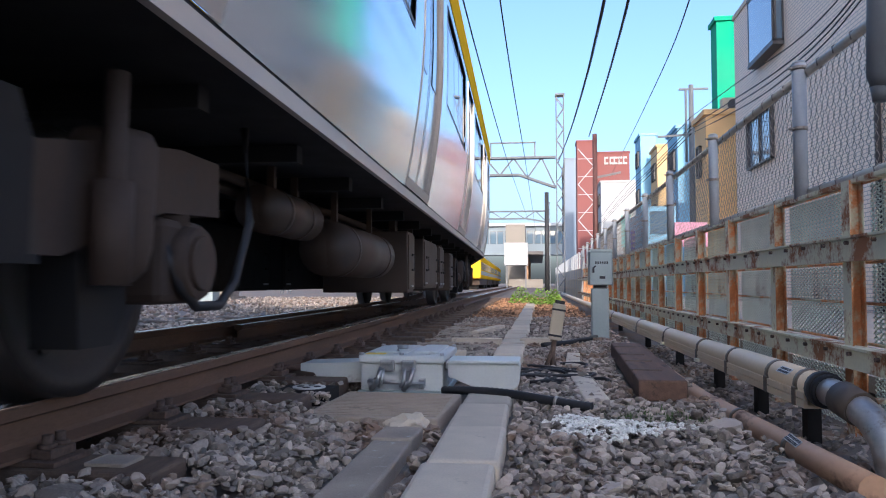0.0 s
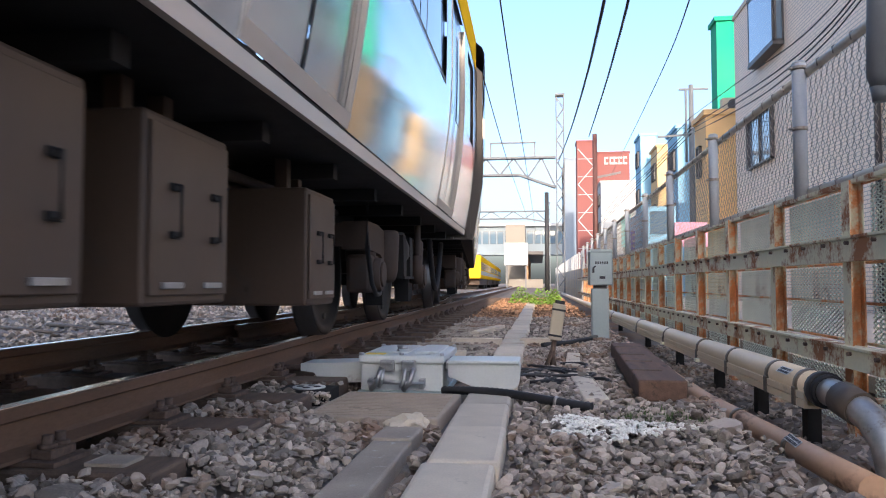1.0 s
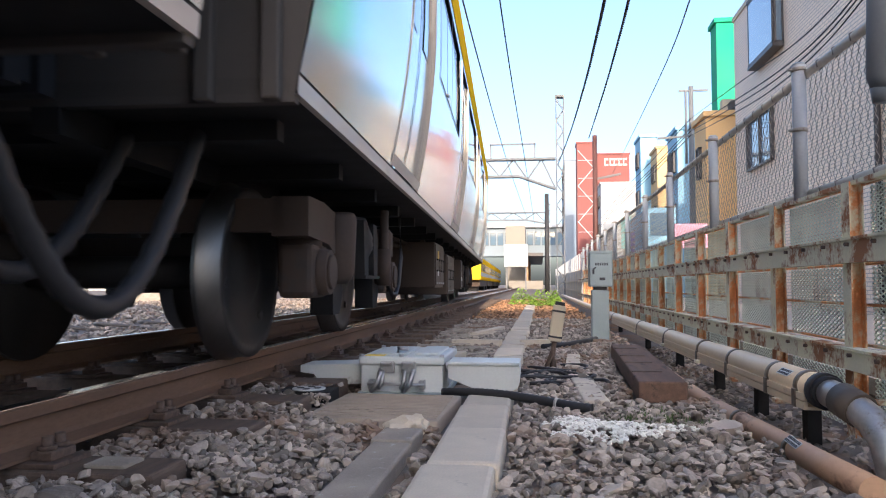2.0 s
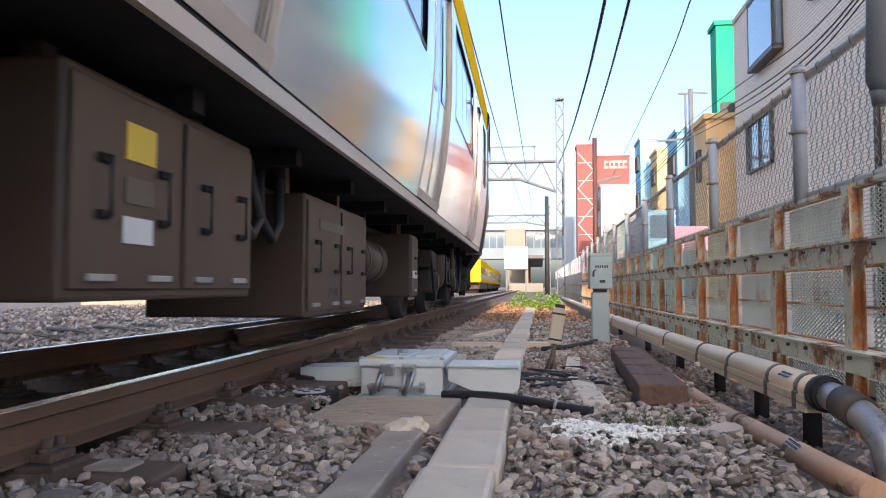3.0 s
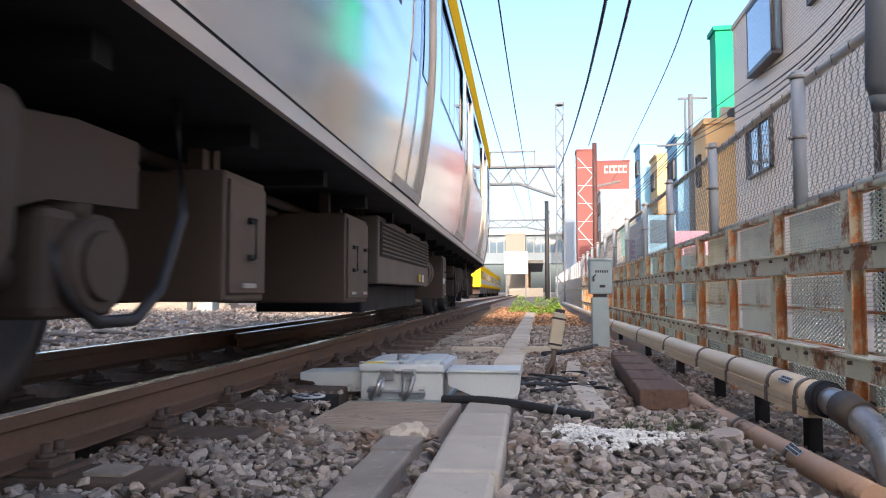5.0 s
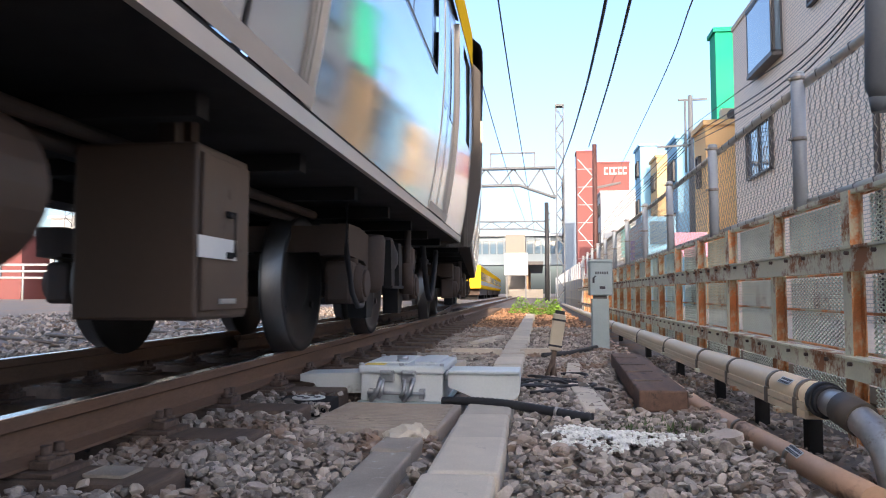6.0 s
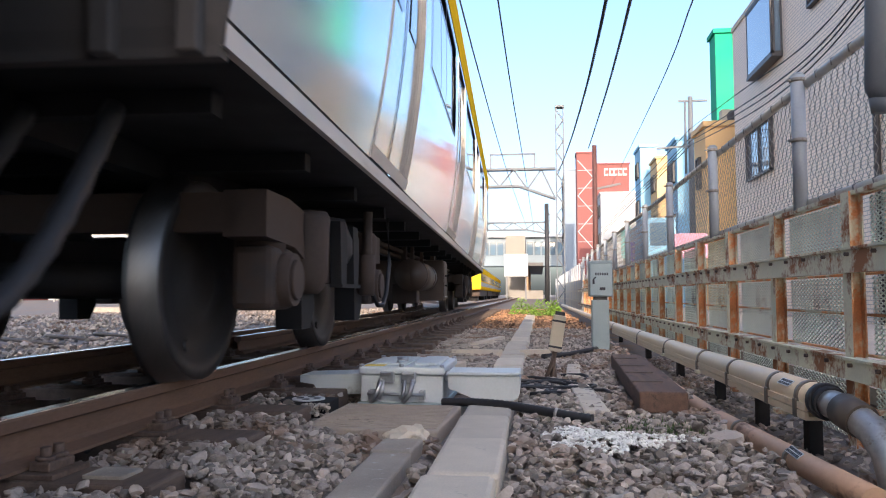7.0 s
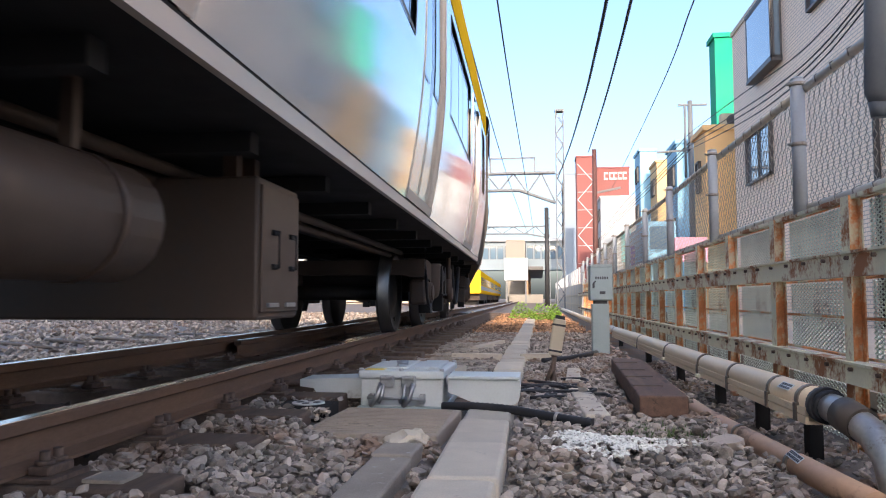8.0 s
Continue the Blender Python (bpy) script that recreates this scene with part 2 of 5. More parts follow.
def thing(name, label, category, group="", kind="", bm=None, mat=None, at=None):
    ob = part(name, bm, mat) if bm else new(name)
    if at is not None:
        ob.matrix_basis = at
    return tagged(ob, label, category, group, kind)


B = bmesh.new

# ---- ground and track ----
BED = -0.235
CURVE_FROM, RADIUS = 6.0, 170.0
MID, HALF, LEAN = -2.11, 0.57, 0.0135


def lane(s):
    """The way of the train's track: place and heading at s metres along it."""
    if s <= CURVE_FROM:
        return Vector((MID - LEAN * s, s, 0)), LEAN
    a = LEAN + (s - CURVE_FROM) / RADIUS
    return Vector((MID - LEAN * CURVE_FROM - RADIUS * (math.cos(LEAN) - math.cos(a)), CURVE_FROM + RADIUS * (math.sin(a) - math.sin(LEAN)), 0)), a


def near_rail(y):
    return MID + HALF - LEAN * y


def far_rail(y):
    return MID - HALF - LEAN * y


def ground_sheet():
    bm = B()
    xs = [-1500, -300, -80, -30, -12, -6, -3, -1.2, 0, 0.78, 0.9, 1.6, 3, 8, 30, 120, 1500]
    ys = [-300, -60, -10, 0, 4, 8, 14, 22, 40, 80, 200, 600, 3000]
    grid = [[bm.verts.new((x, y, BED - (0.16 if 0.85 < x < 1.7 else 0.04))) for x in xs] for y in ys]
    for j in range(len(ys) - 1):
        for i in range(len(xs) - 1):
            bm.faces.new((grid[j][i], grid[j][i + 1], grid[j + 1][i + 1], grid[j + 1][i]))
    return thing("ground", "grey-brown crushed stone ballast bed", "ground", kind="structure", bm=bm, mat=M["ballast"])


ground_sheet()

RAIL_PROFILE = [(-0.0635, -0.153), (0.0635, -0.153), (0.0635, -0.143), (0.012, -0.125), (0.0075, -0.11), (0.0075, -0.05), (0.0325, -0.038), (0.0325, -0.006), (0.027, 0.0),
                (-0.027, 0.0), (-0.0325, -0.006), (-0.0325, -0.038), (-0.0075, -0.05), (-0.0075, -0.11), (-0.012, -0.125), (-0.0635, -0.143)]


def rail(points, label):
    """A flat-bottomed rail along points of (x, y, z) at its running surface."""
    bm, top = B(), B()
    rings, caps = [], []
    for i, p in enumerate(points):
        a, c = Vector(points[max(i - 1, 0)]), Vector(points[min(i + 1, len(points) - 1)])
        d = (c - a).normalized()
        side = Vector((d.y, -d.x, 0)).normalized()
        rings.append([bm.verts.new(Vector(p) + side * u + Vector((0, 0, w))) for u, w in RAIL_PROFILE])
        caps.append([top.verts.new(Vector(p) + side * u + Vector((0, 0, w))) for u, w in ((-0.026, 0.0005), (-0.0255, 0.002), (0.0255, 0.002), (0.026, 0.0005))])
    k = len(RAIL_PROFILE)
    for r, s in zip(rings, rings[1:]):
        for i in range(k):
            bm.faces.new((r[i], r[(i + 1) % k], s[(i + 1) % k], s[i]))
    for r, s in zip(caps, caps[1:]):
        for i in range(3):
            top.faces.new((r[i], r[i + 1], s[i + 1], s[i]))
    bm.faces.new(rings[0])
    bm.faces.new(rings[-1][::-1])
    ob = thing("rail", label, "rail", "rails of the track", "", bm, M["rail_rust"])
    part("running_surface", top, M["rail_shine"], ob, "polished bare steel")
    return ob


def side_lane(off, z, s0, s1, step):
    out = []
    s = s0
    while s <= s1 + 1e-6:
        p, a = lane(s)
        out.append((p.x + off * math.cos(a), p.y + off * math.sin(a), z))
        s += step
    return out


rail([(near_rail(y), y, 0) for y in (-12, 0, 4, 8, 20, 40, 70, 110)], "rust-brown steel rail with a polished top beside the switch machine")
rail(side_lane(-HALF, 0.03, -12, 110, 3), "rust-brown steel rail with a bright top on the far side")
rail(side_lane(HALF - 0.075, 0.0, 6.2, 110, 2.5), "curving rust-brown rail of the diverging track")
rail([(far_rail(y) + 0.09 + (0 if y > 16 else (16 - y) * 0.004), y, 0.0) for y in (6.2, 9, 16, 40, 70, 110)], "rust-brown rail of the straight track behind the points")

SLEEPERS_Y = [0.76 + 0.66 * i for i in range(42)]


def sleepers():
    bm = B()
    box(bm, -1.05, 1.05, -0.11, 0.11, -0.15, 0.0, 0.012)
    me = mesh_of("sleeper", bm, M["sleeper_wood"])
    pl = B()
    box(pl, -0.17, 0.17, -0.09, 0.09, 0.0, 0.016, 0.003)
    pme = mesh_of("tie_plate", pl, M["fastening"])
    cl = B()
    box(cl, -0.035, 0.035, -0.06, 0.06, 0.016, 0.045, 0.006)
    tube(cl, [(0, -0.03, 0.04), (0, -0.03, 0.085)], 0.016, 8)
    tube(cl, [(0, 0.03, 0.04), (0, 0.03, 0.085)], 0.016, 8)
    tube(cl, [(0, -0.03, 0.045), (0, -0.03, 0.058)], 0.028, 6)
    tube(cl, [(0, 0.03, 0.045), (0, 0.03, 0.058)], 0.028, 6)
    cme = mesh_of("rail_clip", cl, M["fastening"])
    for i, y in enumerate(SLEEPERS_Y):
        ob = tagged(new("sleeper", me), "dark weathered timber railway sleeper under the rails", "sleeper", "sleepers of the track")
        ob.matrix_basis = pose(MID - LEAN * y + random.uniform(-0.02, 0.02), y, -0.172, 0, 0, random.uniform(-0.6, 0.6))
        if y > 16:
            continue
        for x in (HALF, -HALF):
            p = part("tie_plate", pme, None, ob, at=pose(x, 0, 0))
            for o in (-0.105, 0.105):
                part("rail_clip", cme, None, p, at=pose(o, 0, 0))


sleepers()


def stone_shapes(count, level):
    """Crushed stones: a round blank cut by random planes."""
    bm = B()
    bmesh.ops.create_icosphere(bm, subdivisions=level, radius=1.0)
    bm.verts.ensure_lookup_table()
    verts = np.array([v.co[:] for v in bm.verts])
    faces = np.array([[v.index for v in f.verts] for f in bm.faces])
    bm.free()
    out = []
    for _ in range(count):
        v = verts.copy() * 1.25
        for _ in range(11):
            d = np.random.normal(size=3)
            d /= np.linalg.norm(d)
            over = np.maximum(v @ d - np.random.uniform(0.42, 0.85), 0)
            v -= over[:, None] * d
        out.append(v * np.random.uniform((0.8, 0.7, 0.4), (1.5, 1.15, 0.85)))
    return out, faces


def scatter_stones(name, label, spots, sizes, level, mat):
    shapes, faces = stone_shapes(22, level)
    nv, count = len(shapes[0]), len(spots)
    V = np.empty((count, nv, 3))
    for i in range(count):
        q = Euler(np.random.uniform(-0.5, 0.5, 3) + np.array((0, 0, np.random.uniform(0, 6.28)))).to_matrix()
        V[i] = shapes[i % len(shapes)] @ np.array(q).T * sizes[i] + spots[i]
    Fs = (faces[None] + (np.arange(count) * nv)[:, None, None]).reshape(-1, 3)
    me = bpy.data.meshes.new(name)
    me.vertices.add(count * nv)
    me.vertices.foreach_set("co", V.ravel())
    me.loops.add(len(Fs) * 3)
    me.loops.foreach_set("vertex_index", Fs.ravel())
    me.polygons.add(len(Fs))
    me.polygons.foreach_set("loop_start", np.arange(0, len(Fs) * 3, 3))
    me.polygons.foreach_set("use_smooth", np.zeros(len(Fs), dtype=bool))
    me.update(calc_edges=True)
    me.materials.append(mat)
    return tagged(new(name, me), label, "ballast", kind="stuff")


def spots_in(x0, x1, y0, y1, per_m2, low, high, keep=None):
    n = int((x1 - x0) * (y1 - y0) * per_m2)
    p = np.random.uniform((x0, y0, low), (x1, y1, high), (n, 3))
    return p if keep is None else p[[keep(*q) for q in p]]


def clear(x, y, z):
    """Keeps stones out of the trough, the plates, the machine and the rails."""
    if -0.40 < x < -0.12 and y < 20:
        return False
    if x > 0.84 + 0.1 * math.sin(y * 7) * (1 if y > 4 else 0.3):
        return False
    if -1.4 < x < -1.02 and 3.58 < y < 3.88:
        return False
    if -1.04 < x < -0.40 and 3.1 < y < 4.7:
        return False
    if -0.66 < x < -0.44 and y < 2.95:
        return False
    for r in (near_rail(y), far_rail(y)):
        if abs(x - r) < 0.08:
            return False
    if -3.2 < x < -1.05:
        d = (y - 0.76) % 0.66
        if min(d, 0.66 - d) < 0.13:
            return False
    if 0.46 < x < 0.9 and 3.9 < y < 7.0 and abs(x - (0.6 + (y - 3.9) * 0.035)) < 0.12:
        return False
    return True


near = spots_in(-1.5, 1.0, 1.5, 3.7, 1500, BED - 0.035, BED + 0.012, clear)
heap = spots_in(-1.52, -0.9, 1.5, 4.0, 900, BED - 0.005, BED + 0.025, clear)
near = np.concatenate([near, heap])
near[:, 2] += 0.042 * np.clip((-0.75 - near[:, 0]) / 0.35, 0, 1)
scatter_stones("ballast_stones", "loose grey and brown crushed ballast stones", near, np.random.gamma(7, 0.0024, len(near)), 2, M["stones"])
mid = np.concatenate([spots_in(-1.5, 1.0, 3.7, 8, 1300, BED - 0.03, BED + 0.012, clear), spots_in(-1.5, 1.0, 8, 13, 700, BED - 0.03, BED + 0.015, clear), spots_in(0.86, 1.58, 2.4, 9, 380, BED - 0.17, BED - 0.13)])
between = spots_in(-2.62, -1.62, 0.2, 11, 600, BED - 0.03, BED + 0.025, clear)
# Darker stones here paint the shade between the rails.
scatter_stones("ballast_stones", "ballast stones coloured dark for the shade between the rails", between, np.random.gamma(9, 0.0024, len(between)), 1, M["shade_stones"])
scatter_stones("ballast_stones", "crushed ballast stones along the track", mid, np.random.gamma(9, 0.0024, len(mid)), 1, M["stones"])
far = spots_in(-4.0, 1.3, 13, 30, 170, BED - 0.03, BED + 0.02, clear)
scatter_stones("ballast_stones", "rust-brown ballast stones in the sun further along", far, np.random.gamma(9, 0.0032, len(far)), 1, M["rusty_stones"])
left = np.concatenate([spots_in(-5.2, -3.2, 1, 12, 220, BED - 0.02, BED + 0.05), spots_in(-14, -3.2, 5, 30, 30, BED - 0.02, BED + 0.05)])
scatter_stones("ballast_stones", "pale grey ballast stones between the tracks", left, np.random.uniform(0.02, 0.06, len(left)), 1, M["stones"])


def cable_trough():
    ob = thing("cable_trough", "row of pale concrete cable trough lids laid in the ballast", "cable trough")
    y = 1.14
    i = 0
    meshes = {}
    while y < 22:
        ln = (0.58, 0.6, 0.58, 0.27, 0.37)[i] if i < 5 else 0.6
        if ln not in meshes:
            bm = B()
            box(bm, -0.118, 0.118, 0.012, ln - 0.012, -0.16, 0.0, 0.018)
            meshes[ln] = mesh_of("lid", bm, M["concrete"])
        part("lid", meshes[ln], None, ob, at=pose(-0.255 + random.uniform(-0.008, 0.008), y, -0.2 + random.uniform(-0.012, 0.008), random.uniform(-1.0, 1.0), random.uniform(-1.2, 1.2), random.uniform(-1.2, 1.2)))
        y += ln
        i += 1
    return ob


cable_trough()


def slab(name, label, x0, x1, y0, y1, z0, z1, mat, turn=0.0, category="slab"):
    bm = B()
    box(bm, -(x1 - x0) / 2, (x1 - x0) / 2, -(y1 - y0) / 2, (y1 - y0) / 2, z0, z1, 0.01)
    return thing(name, label, category, bm=bm, mat=mat, at=pose((x0 + x1) / 2, (y0 + y1) / 2, 0, 0, 0, turn))


slab("concrete_kerb", "dark worn concrete kerb lying in the ballast", -0.625, -0.475, 1.3, 2.72, BED - 0.06, BED + 0.016, M["concrete_dark"], 0, "kerb")
slab("concrete_kerb", "short dark concrete kerb with a chipped end", -0.635, -0.475, 2.74, 2.98, BED - 0.06, BED + 0.02, M["concrete_dark"], -2, "kerb")
lump = B()
bmesh.ops.create_icosphere(lump, subdivisions=3, radius=1.0)
for v in lump.verts:
    v.co = Vector((v.co.x * 0.095, v.co.y * 0.075, max(v.co.z, -0.3) * 0.055)) * (1 + 0.45 * noise.noise(v.co * 1.9) + 0.15 * noise.noise(v.co * 6))
thing("broken_concrete", "broken grey lump of concrete at the kerb's end", "rubble", bm=lump, mat=M["concrete"], at=pose(-0.55, 3.04, BED + 0.005, 0, 0, 20))
slab("paving_slab", "brown-grey slab in front of the switch machine", -1.03, -0.42, 3.12, 3.85, BED - 0.06, BED + 0.025, M["plate"], -2)
for i in range(16):
    ribs = B()
    box(ribs, -1.0, -0.445, 3.165 + i * 0.042, 3.185 + i * 0.042, BED + 0.024, BED + 0.0285)
    part("rib", ribs, M["plate"], bpy.data.objects["paving_slab"], at=bpy.data.objects["paving_slab"].matrix_basis.inverted())
slab("concrete_block", "pale concrete block lying flat on ballast", 0.2, 0.33, 3.8, 4.9, BED - 0.06, BED + 0.02, M["concrete"], 2)
slab("concrete_block", "pale concrete block lying flat on ballast", 0.2, 0.31, 5.4, 6.3, BED - 0.06, BED + 0.02, M["concrete"], -3)

# ---- trackside things ----


def switch_machine():
    ob = thing("switch_machine", "pale grey steel point machine with a latched lid beside the rail", "switch machine")
    bm = B()
    box(bm, -0.99, -0.53, 4.02, 4.62, BED, -0.075, 0.01)
    body = part("housing", bm, M["grey_paint"], ob)
    bm = B()
    box(bm, -1.0, -0.52, 4.0, 4.64, -0.075, -0.03, 0.012)
    box(bm, -0.93, -0.74, 4.1, 4.55, -0.03, -0.018, 0.005)
    box(bm, -0.70, -0.56, 4.1, 4.55, -0.03, -0.015, 0.005)
    part("lid", bm, M["grey_paint"], ob, "pale grey cover with raised ribs")
    for x, y in ((-0.985, 4.02), (-0.535, 4.02), (-0.985, 4.6), (-0.535, 4.6), (-0.76, 4.02)):
        bm = B()
        tube(bm, [(x, y, -0.035), (x, y, -0.018)], 0.014, 6)
        part("bolt", bm, M["steel_bolt"], ob)
    bm = B()
    box(bm, -0.97, -0.86, 4.03, 4.12, -0.0295, -0.0275)
    part("notice", bm, M["label_yellow"], ob, "faded yellow notice")
    for x in (-0.87, -0.69):
        bm = B()
        tube(bm, [(x, 4.0, -0.1), (x, 3.955, -0.12), (x - 0.01, 3.95, -0.17), (x - 0.05, 3.96, -0.215)], 0.014, 8)
        part("cable_gland", bm, M["zinc"], ob, "flexible metal cable tail")
    bm = B()
    tube(bm, [(-0.525, 4.1, -0.09), (-0.505, 4.1, -0.09)], 0.03, 10)
    tube(bm, [(-0.525, 4.3, -0.09), (-0.505, 4.3, -0.09)], 0.03, 10)
    part("hinge", bm, M["zinc"], ob)
    bm = B()
    tube(bm, [(-0.80, 4.12, -0.02), (-0.80, 4.12, 0.005), (-0.74, 4.12, 0.005)], 0.012, 8)
    part("lid_handle", bm, M["zinc"], ob, "galvanised lifting handle")
    for x in (-0.835, -0.715):
        bm = B()
        box(bm, x - 0.04, x + 0.04, 3.985, 4.01, -0.12, -0.055, 0.006)
        box(bm, x - 0.03, x + 0.03, 3.96, 3.99, -0.075, -0.058, 0.004)
        tube(bm, [(x - 0.02, 3.975, -0.1), (x - 0.02, 3.96, -0.16), (x - 0.04, 3.96, -0.2)], 0.011, 8)
        part("latch", bm, M["zinc"], ob, "worn metal toggle latch")
    bm = B()
    tube(bm, [(-0.94, 3.97, -0.175), (-0.62, 3.97, -0.178)], 0.009, 8)
    for x in (-0.92, -0.64):
        box(bm, x - 0.015, x + 0.015, 3.965, 4.03, -0.205, -0.155, 0.003)
    part("bracket", bm, M["zinc"], ob)
    bm = B()
    box(bm, -1.0, -0.52, 3.99, 4.66, BED - 0.02, BED + 0.012, 0.004)
    part("foot_plate", bm, M["cabinet_paint"], ob)
    bm = B()
    prof = [(-0.5, -0.06), (-0.112, -0.07), (-0.108, -0.1), (-0.116, -0.185), (-0.14, -0.205), (-0.33, -0.21), (-0.41, -0.17), (-0.5, -0.145)]
    prism(bm, prof, 4.0, 4.24, lambda a, b, s: (a, s, b))
    bmesh.ops.bevel(bm, geom=bm.edges[:], offset=0.006, segments=2, affect="EDGES")
    cover = part("rod_cover", bm, M["grey_paint"], ob, "pale grey sheet-metal rod cover")
    bm = B()
    box(bm, -0.5, -0.11, 3.985, 4.25, -0.07, -0.052, 0.005)
    part("rim", bm, M["grey_paint"], cover)
    bm = B()
    prof = [(-1.38, -0.10), (-1.0, -0.085), (-1.0, -0.2), (-1.25, -0.21), (-1.3, -0.15), (-1.38, -0.14)]
    prism(bm, prof, 4.15, 4.4, lambda a, b, s: (a, s, b))
    part("rod_cover", bm, M["grey_paint"], ob, "grey metal cover over the drive rod")
    bm = B()
    tube(bm, [(-1.7, 4.28, -0.14), (-1.3, 4.28, -0.14)], 0.02, 8)
    part("drive_rod", bm, M["fastening"], ob)


switch_machine()


def flexible_conduit():
    bm = B()
    pts = []
    for i in range(60):
        f = i / 59
        pts.append((-0.52 + 0.76 * f, 3.93 - 0.36 * f + 0.03 * math.sin(f * 5), BED + 0.028 + 0.012 * math.sin(f * 4)))
    tube(bm, pts, [0.021 + 0.0025 * (i % 2) for i in range(60)], 10)
    ob = thing("flexible_conduit", "black ribbed flexible conduit running from the switch machine", "conduit", bm=bm, mat=M["rubber"])
    bm = B()
    tube(bm, [pts[46], pts[47]], 0.027, 10)
    part("band", bm, M["silver_pipe"], ob, "bright metal clamp ring")


flexible_conduit()


def trackside_cabinet():
    ob = thing("trackside_cabinet", "grey steel signalling cabinet on a pedestal beside the fence", "cabinet")
    x0, x1, y0 = 0.55, 0.75, 8.1
    bm = B()
    box(bm, x0 + 0.012, x1 - 0.008, y0 + 0.03, y0 + 0.2, BED - 0.03, 0.31, 0.004)
    part("pedestal", bm, M["cabinet_paint"], ob)
    bm = B()
    box(bm, x0 - 0.015, x1 + 0.03, y0 - 0.01, y0 + 0.25, 0.345, 0.71, 0.012)
    b = part("box", bm, M["cabinet_paint"], ob)
    bm = B()
    prism(bm, [(x0 - 0.02, 0.71), (x1 + 0.035, 0.71), (x1 + 0.02, 0.735), (x0, 0.735)], y0 - 0.02, y0 + 0.26, lambda a, c, s: (a, s, c))
    part("roof", bm, M["cabinet_paint"], b)
    bm = B()
    box(bm, x0 - 0.005, x1 + 0.02, y0 - 0.016, y0 - 0.01, 0.36, 0.70, 0.002)
    d = part("door", bm, M["cabinet_paint"], b)
    bm = B()
    box(bm, x0 + 0.015, x0 + 0.035, y0 - 0.045, y0 - 0.012, 0.48, 0.53, 0.003)
    tube(bm, [(x0 + 0.02, y0 - 0.03, 0.53), (x0 + 0.05, y0 - 0.035, 0.555)], 0.008, 6)
    part("lock", bm, M["ink"], b, "black padlock hasp")
    bm = B()
    box(bm, x0 + 0.09, x0 + 0.15, y0 - 0.022, y0 - 0.014, 0.415, 0.445)
    part("plate", bm, M["ink"], b)
    bm = B()
    for i in range(6):
        box(bm, x0 + 0.045 + i * 0.024, x0 + 0.061 + i * 0.024, y0 - 0.0185, y0 - 0.0165, 0.575, 0.603)
    part("code_bars", bm, M["ink"], b)
    bm = B()
    box(bm, x0 + 0.03, x1 - 0.03, y0 + 0.04, y0 + 0.19, 0.3, 0.35)
    part("neck", bm, M["dark_frame"], ob)


trackside_cabinet()


def marker_post():
    ob = thing("marker_post", "leaning cream plastic trackside marker box on a dark stake", "marker")
    m = pose(0.07, 5.35, BED, 0, 9, 0)
    ob.matrix_basis = m
    bm = B()
    for k in range(5):
        a = k * 1.25
        tube(bm, [(0.05 * math.cos(a), 0.05 * math.sin(a), -0.03), (0.012 * math.cos(a + 1), 0.012 * math.sin(a + 1), 0.1), (0.01 * math.cos(a), 0.01, 0.21)], 0.012, 6)
    part("stake", bm, M["sleeper_wood"], ob)
    bm = B()
    box(bm, -0.045, 0.045, -0.04, 0.04, 0.2, 0.46, 0.008)
    part("box", bm, M["cream_wall"], ob)
    bm = B()
    for z in (0.225, 0.41):
        box(bm, -0.048, 0.048, -0.043, 0.043, z, z + 0.014)
    box(bm, -0.034, 0.034, -0.034, 0.034, 0.46, 0.485)
    part("strap", bm, M["rubber"], ob, "black rubber strap")


marker_post()


def loose_timber():
    bm = B()
    box(bm, -0.122, 0.122, -1.2, 1.2, 0, 0.11, 0.01)
    ob = thing("loose_sleeper", "discarded red-brown timber sleeper with a charred end on ballast", "sleeper", bm=bm, mat=M["old_timber"], at=pose(0.665, 5.1, BED - 0.005, 0, 0, -2))
    for y in (-0.75, -0.25, 0.2, 0.8):
        bm = B()
        box(bm, -0.118, 0.05, y - 0.03, y + 0.03, 0.104, 0.117, 0.004)
        part("batten", bm, M["sleeper_wood"], ob)


loose_timber()


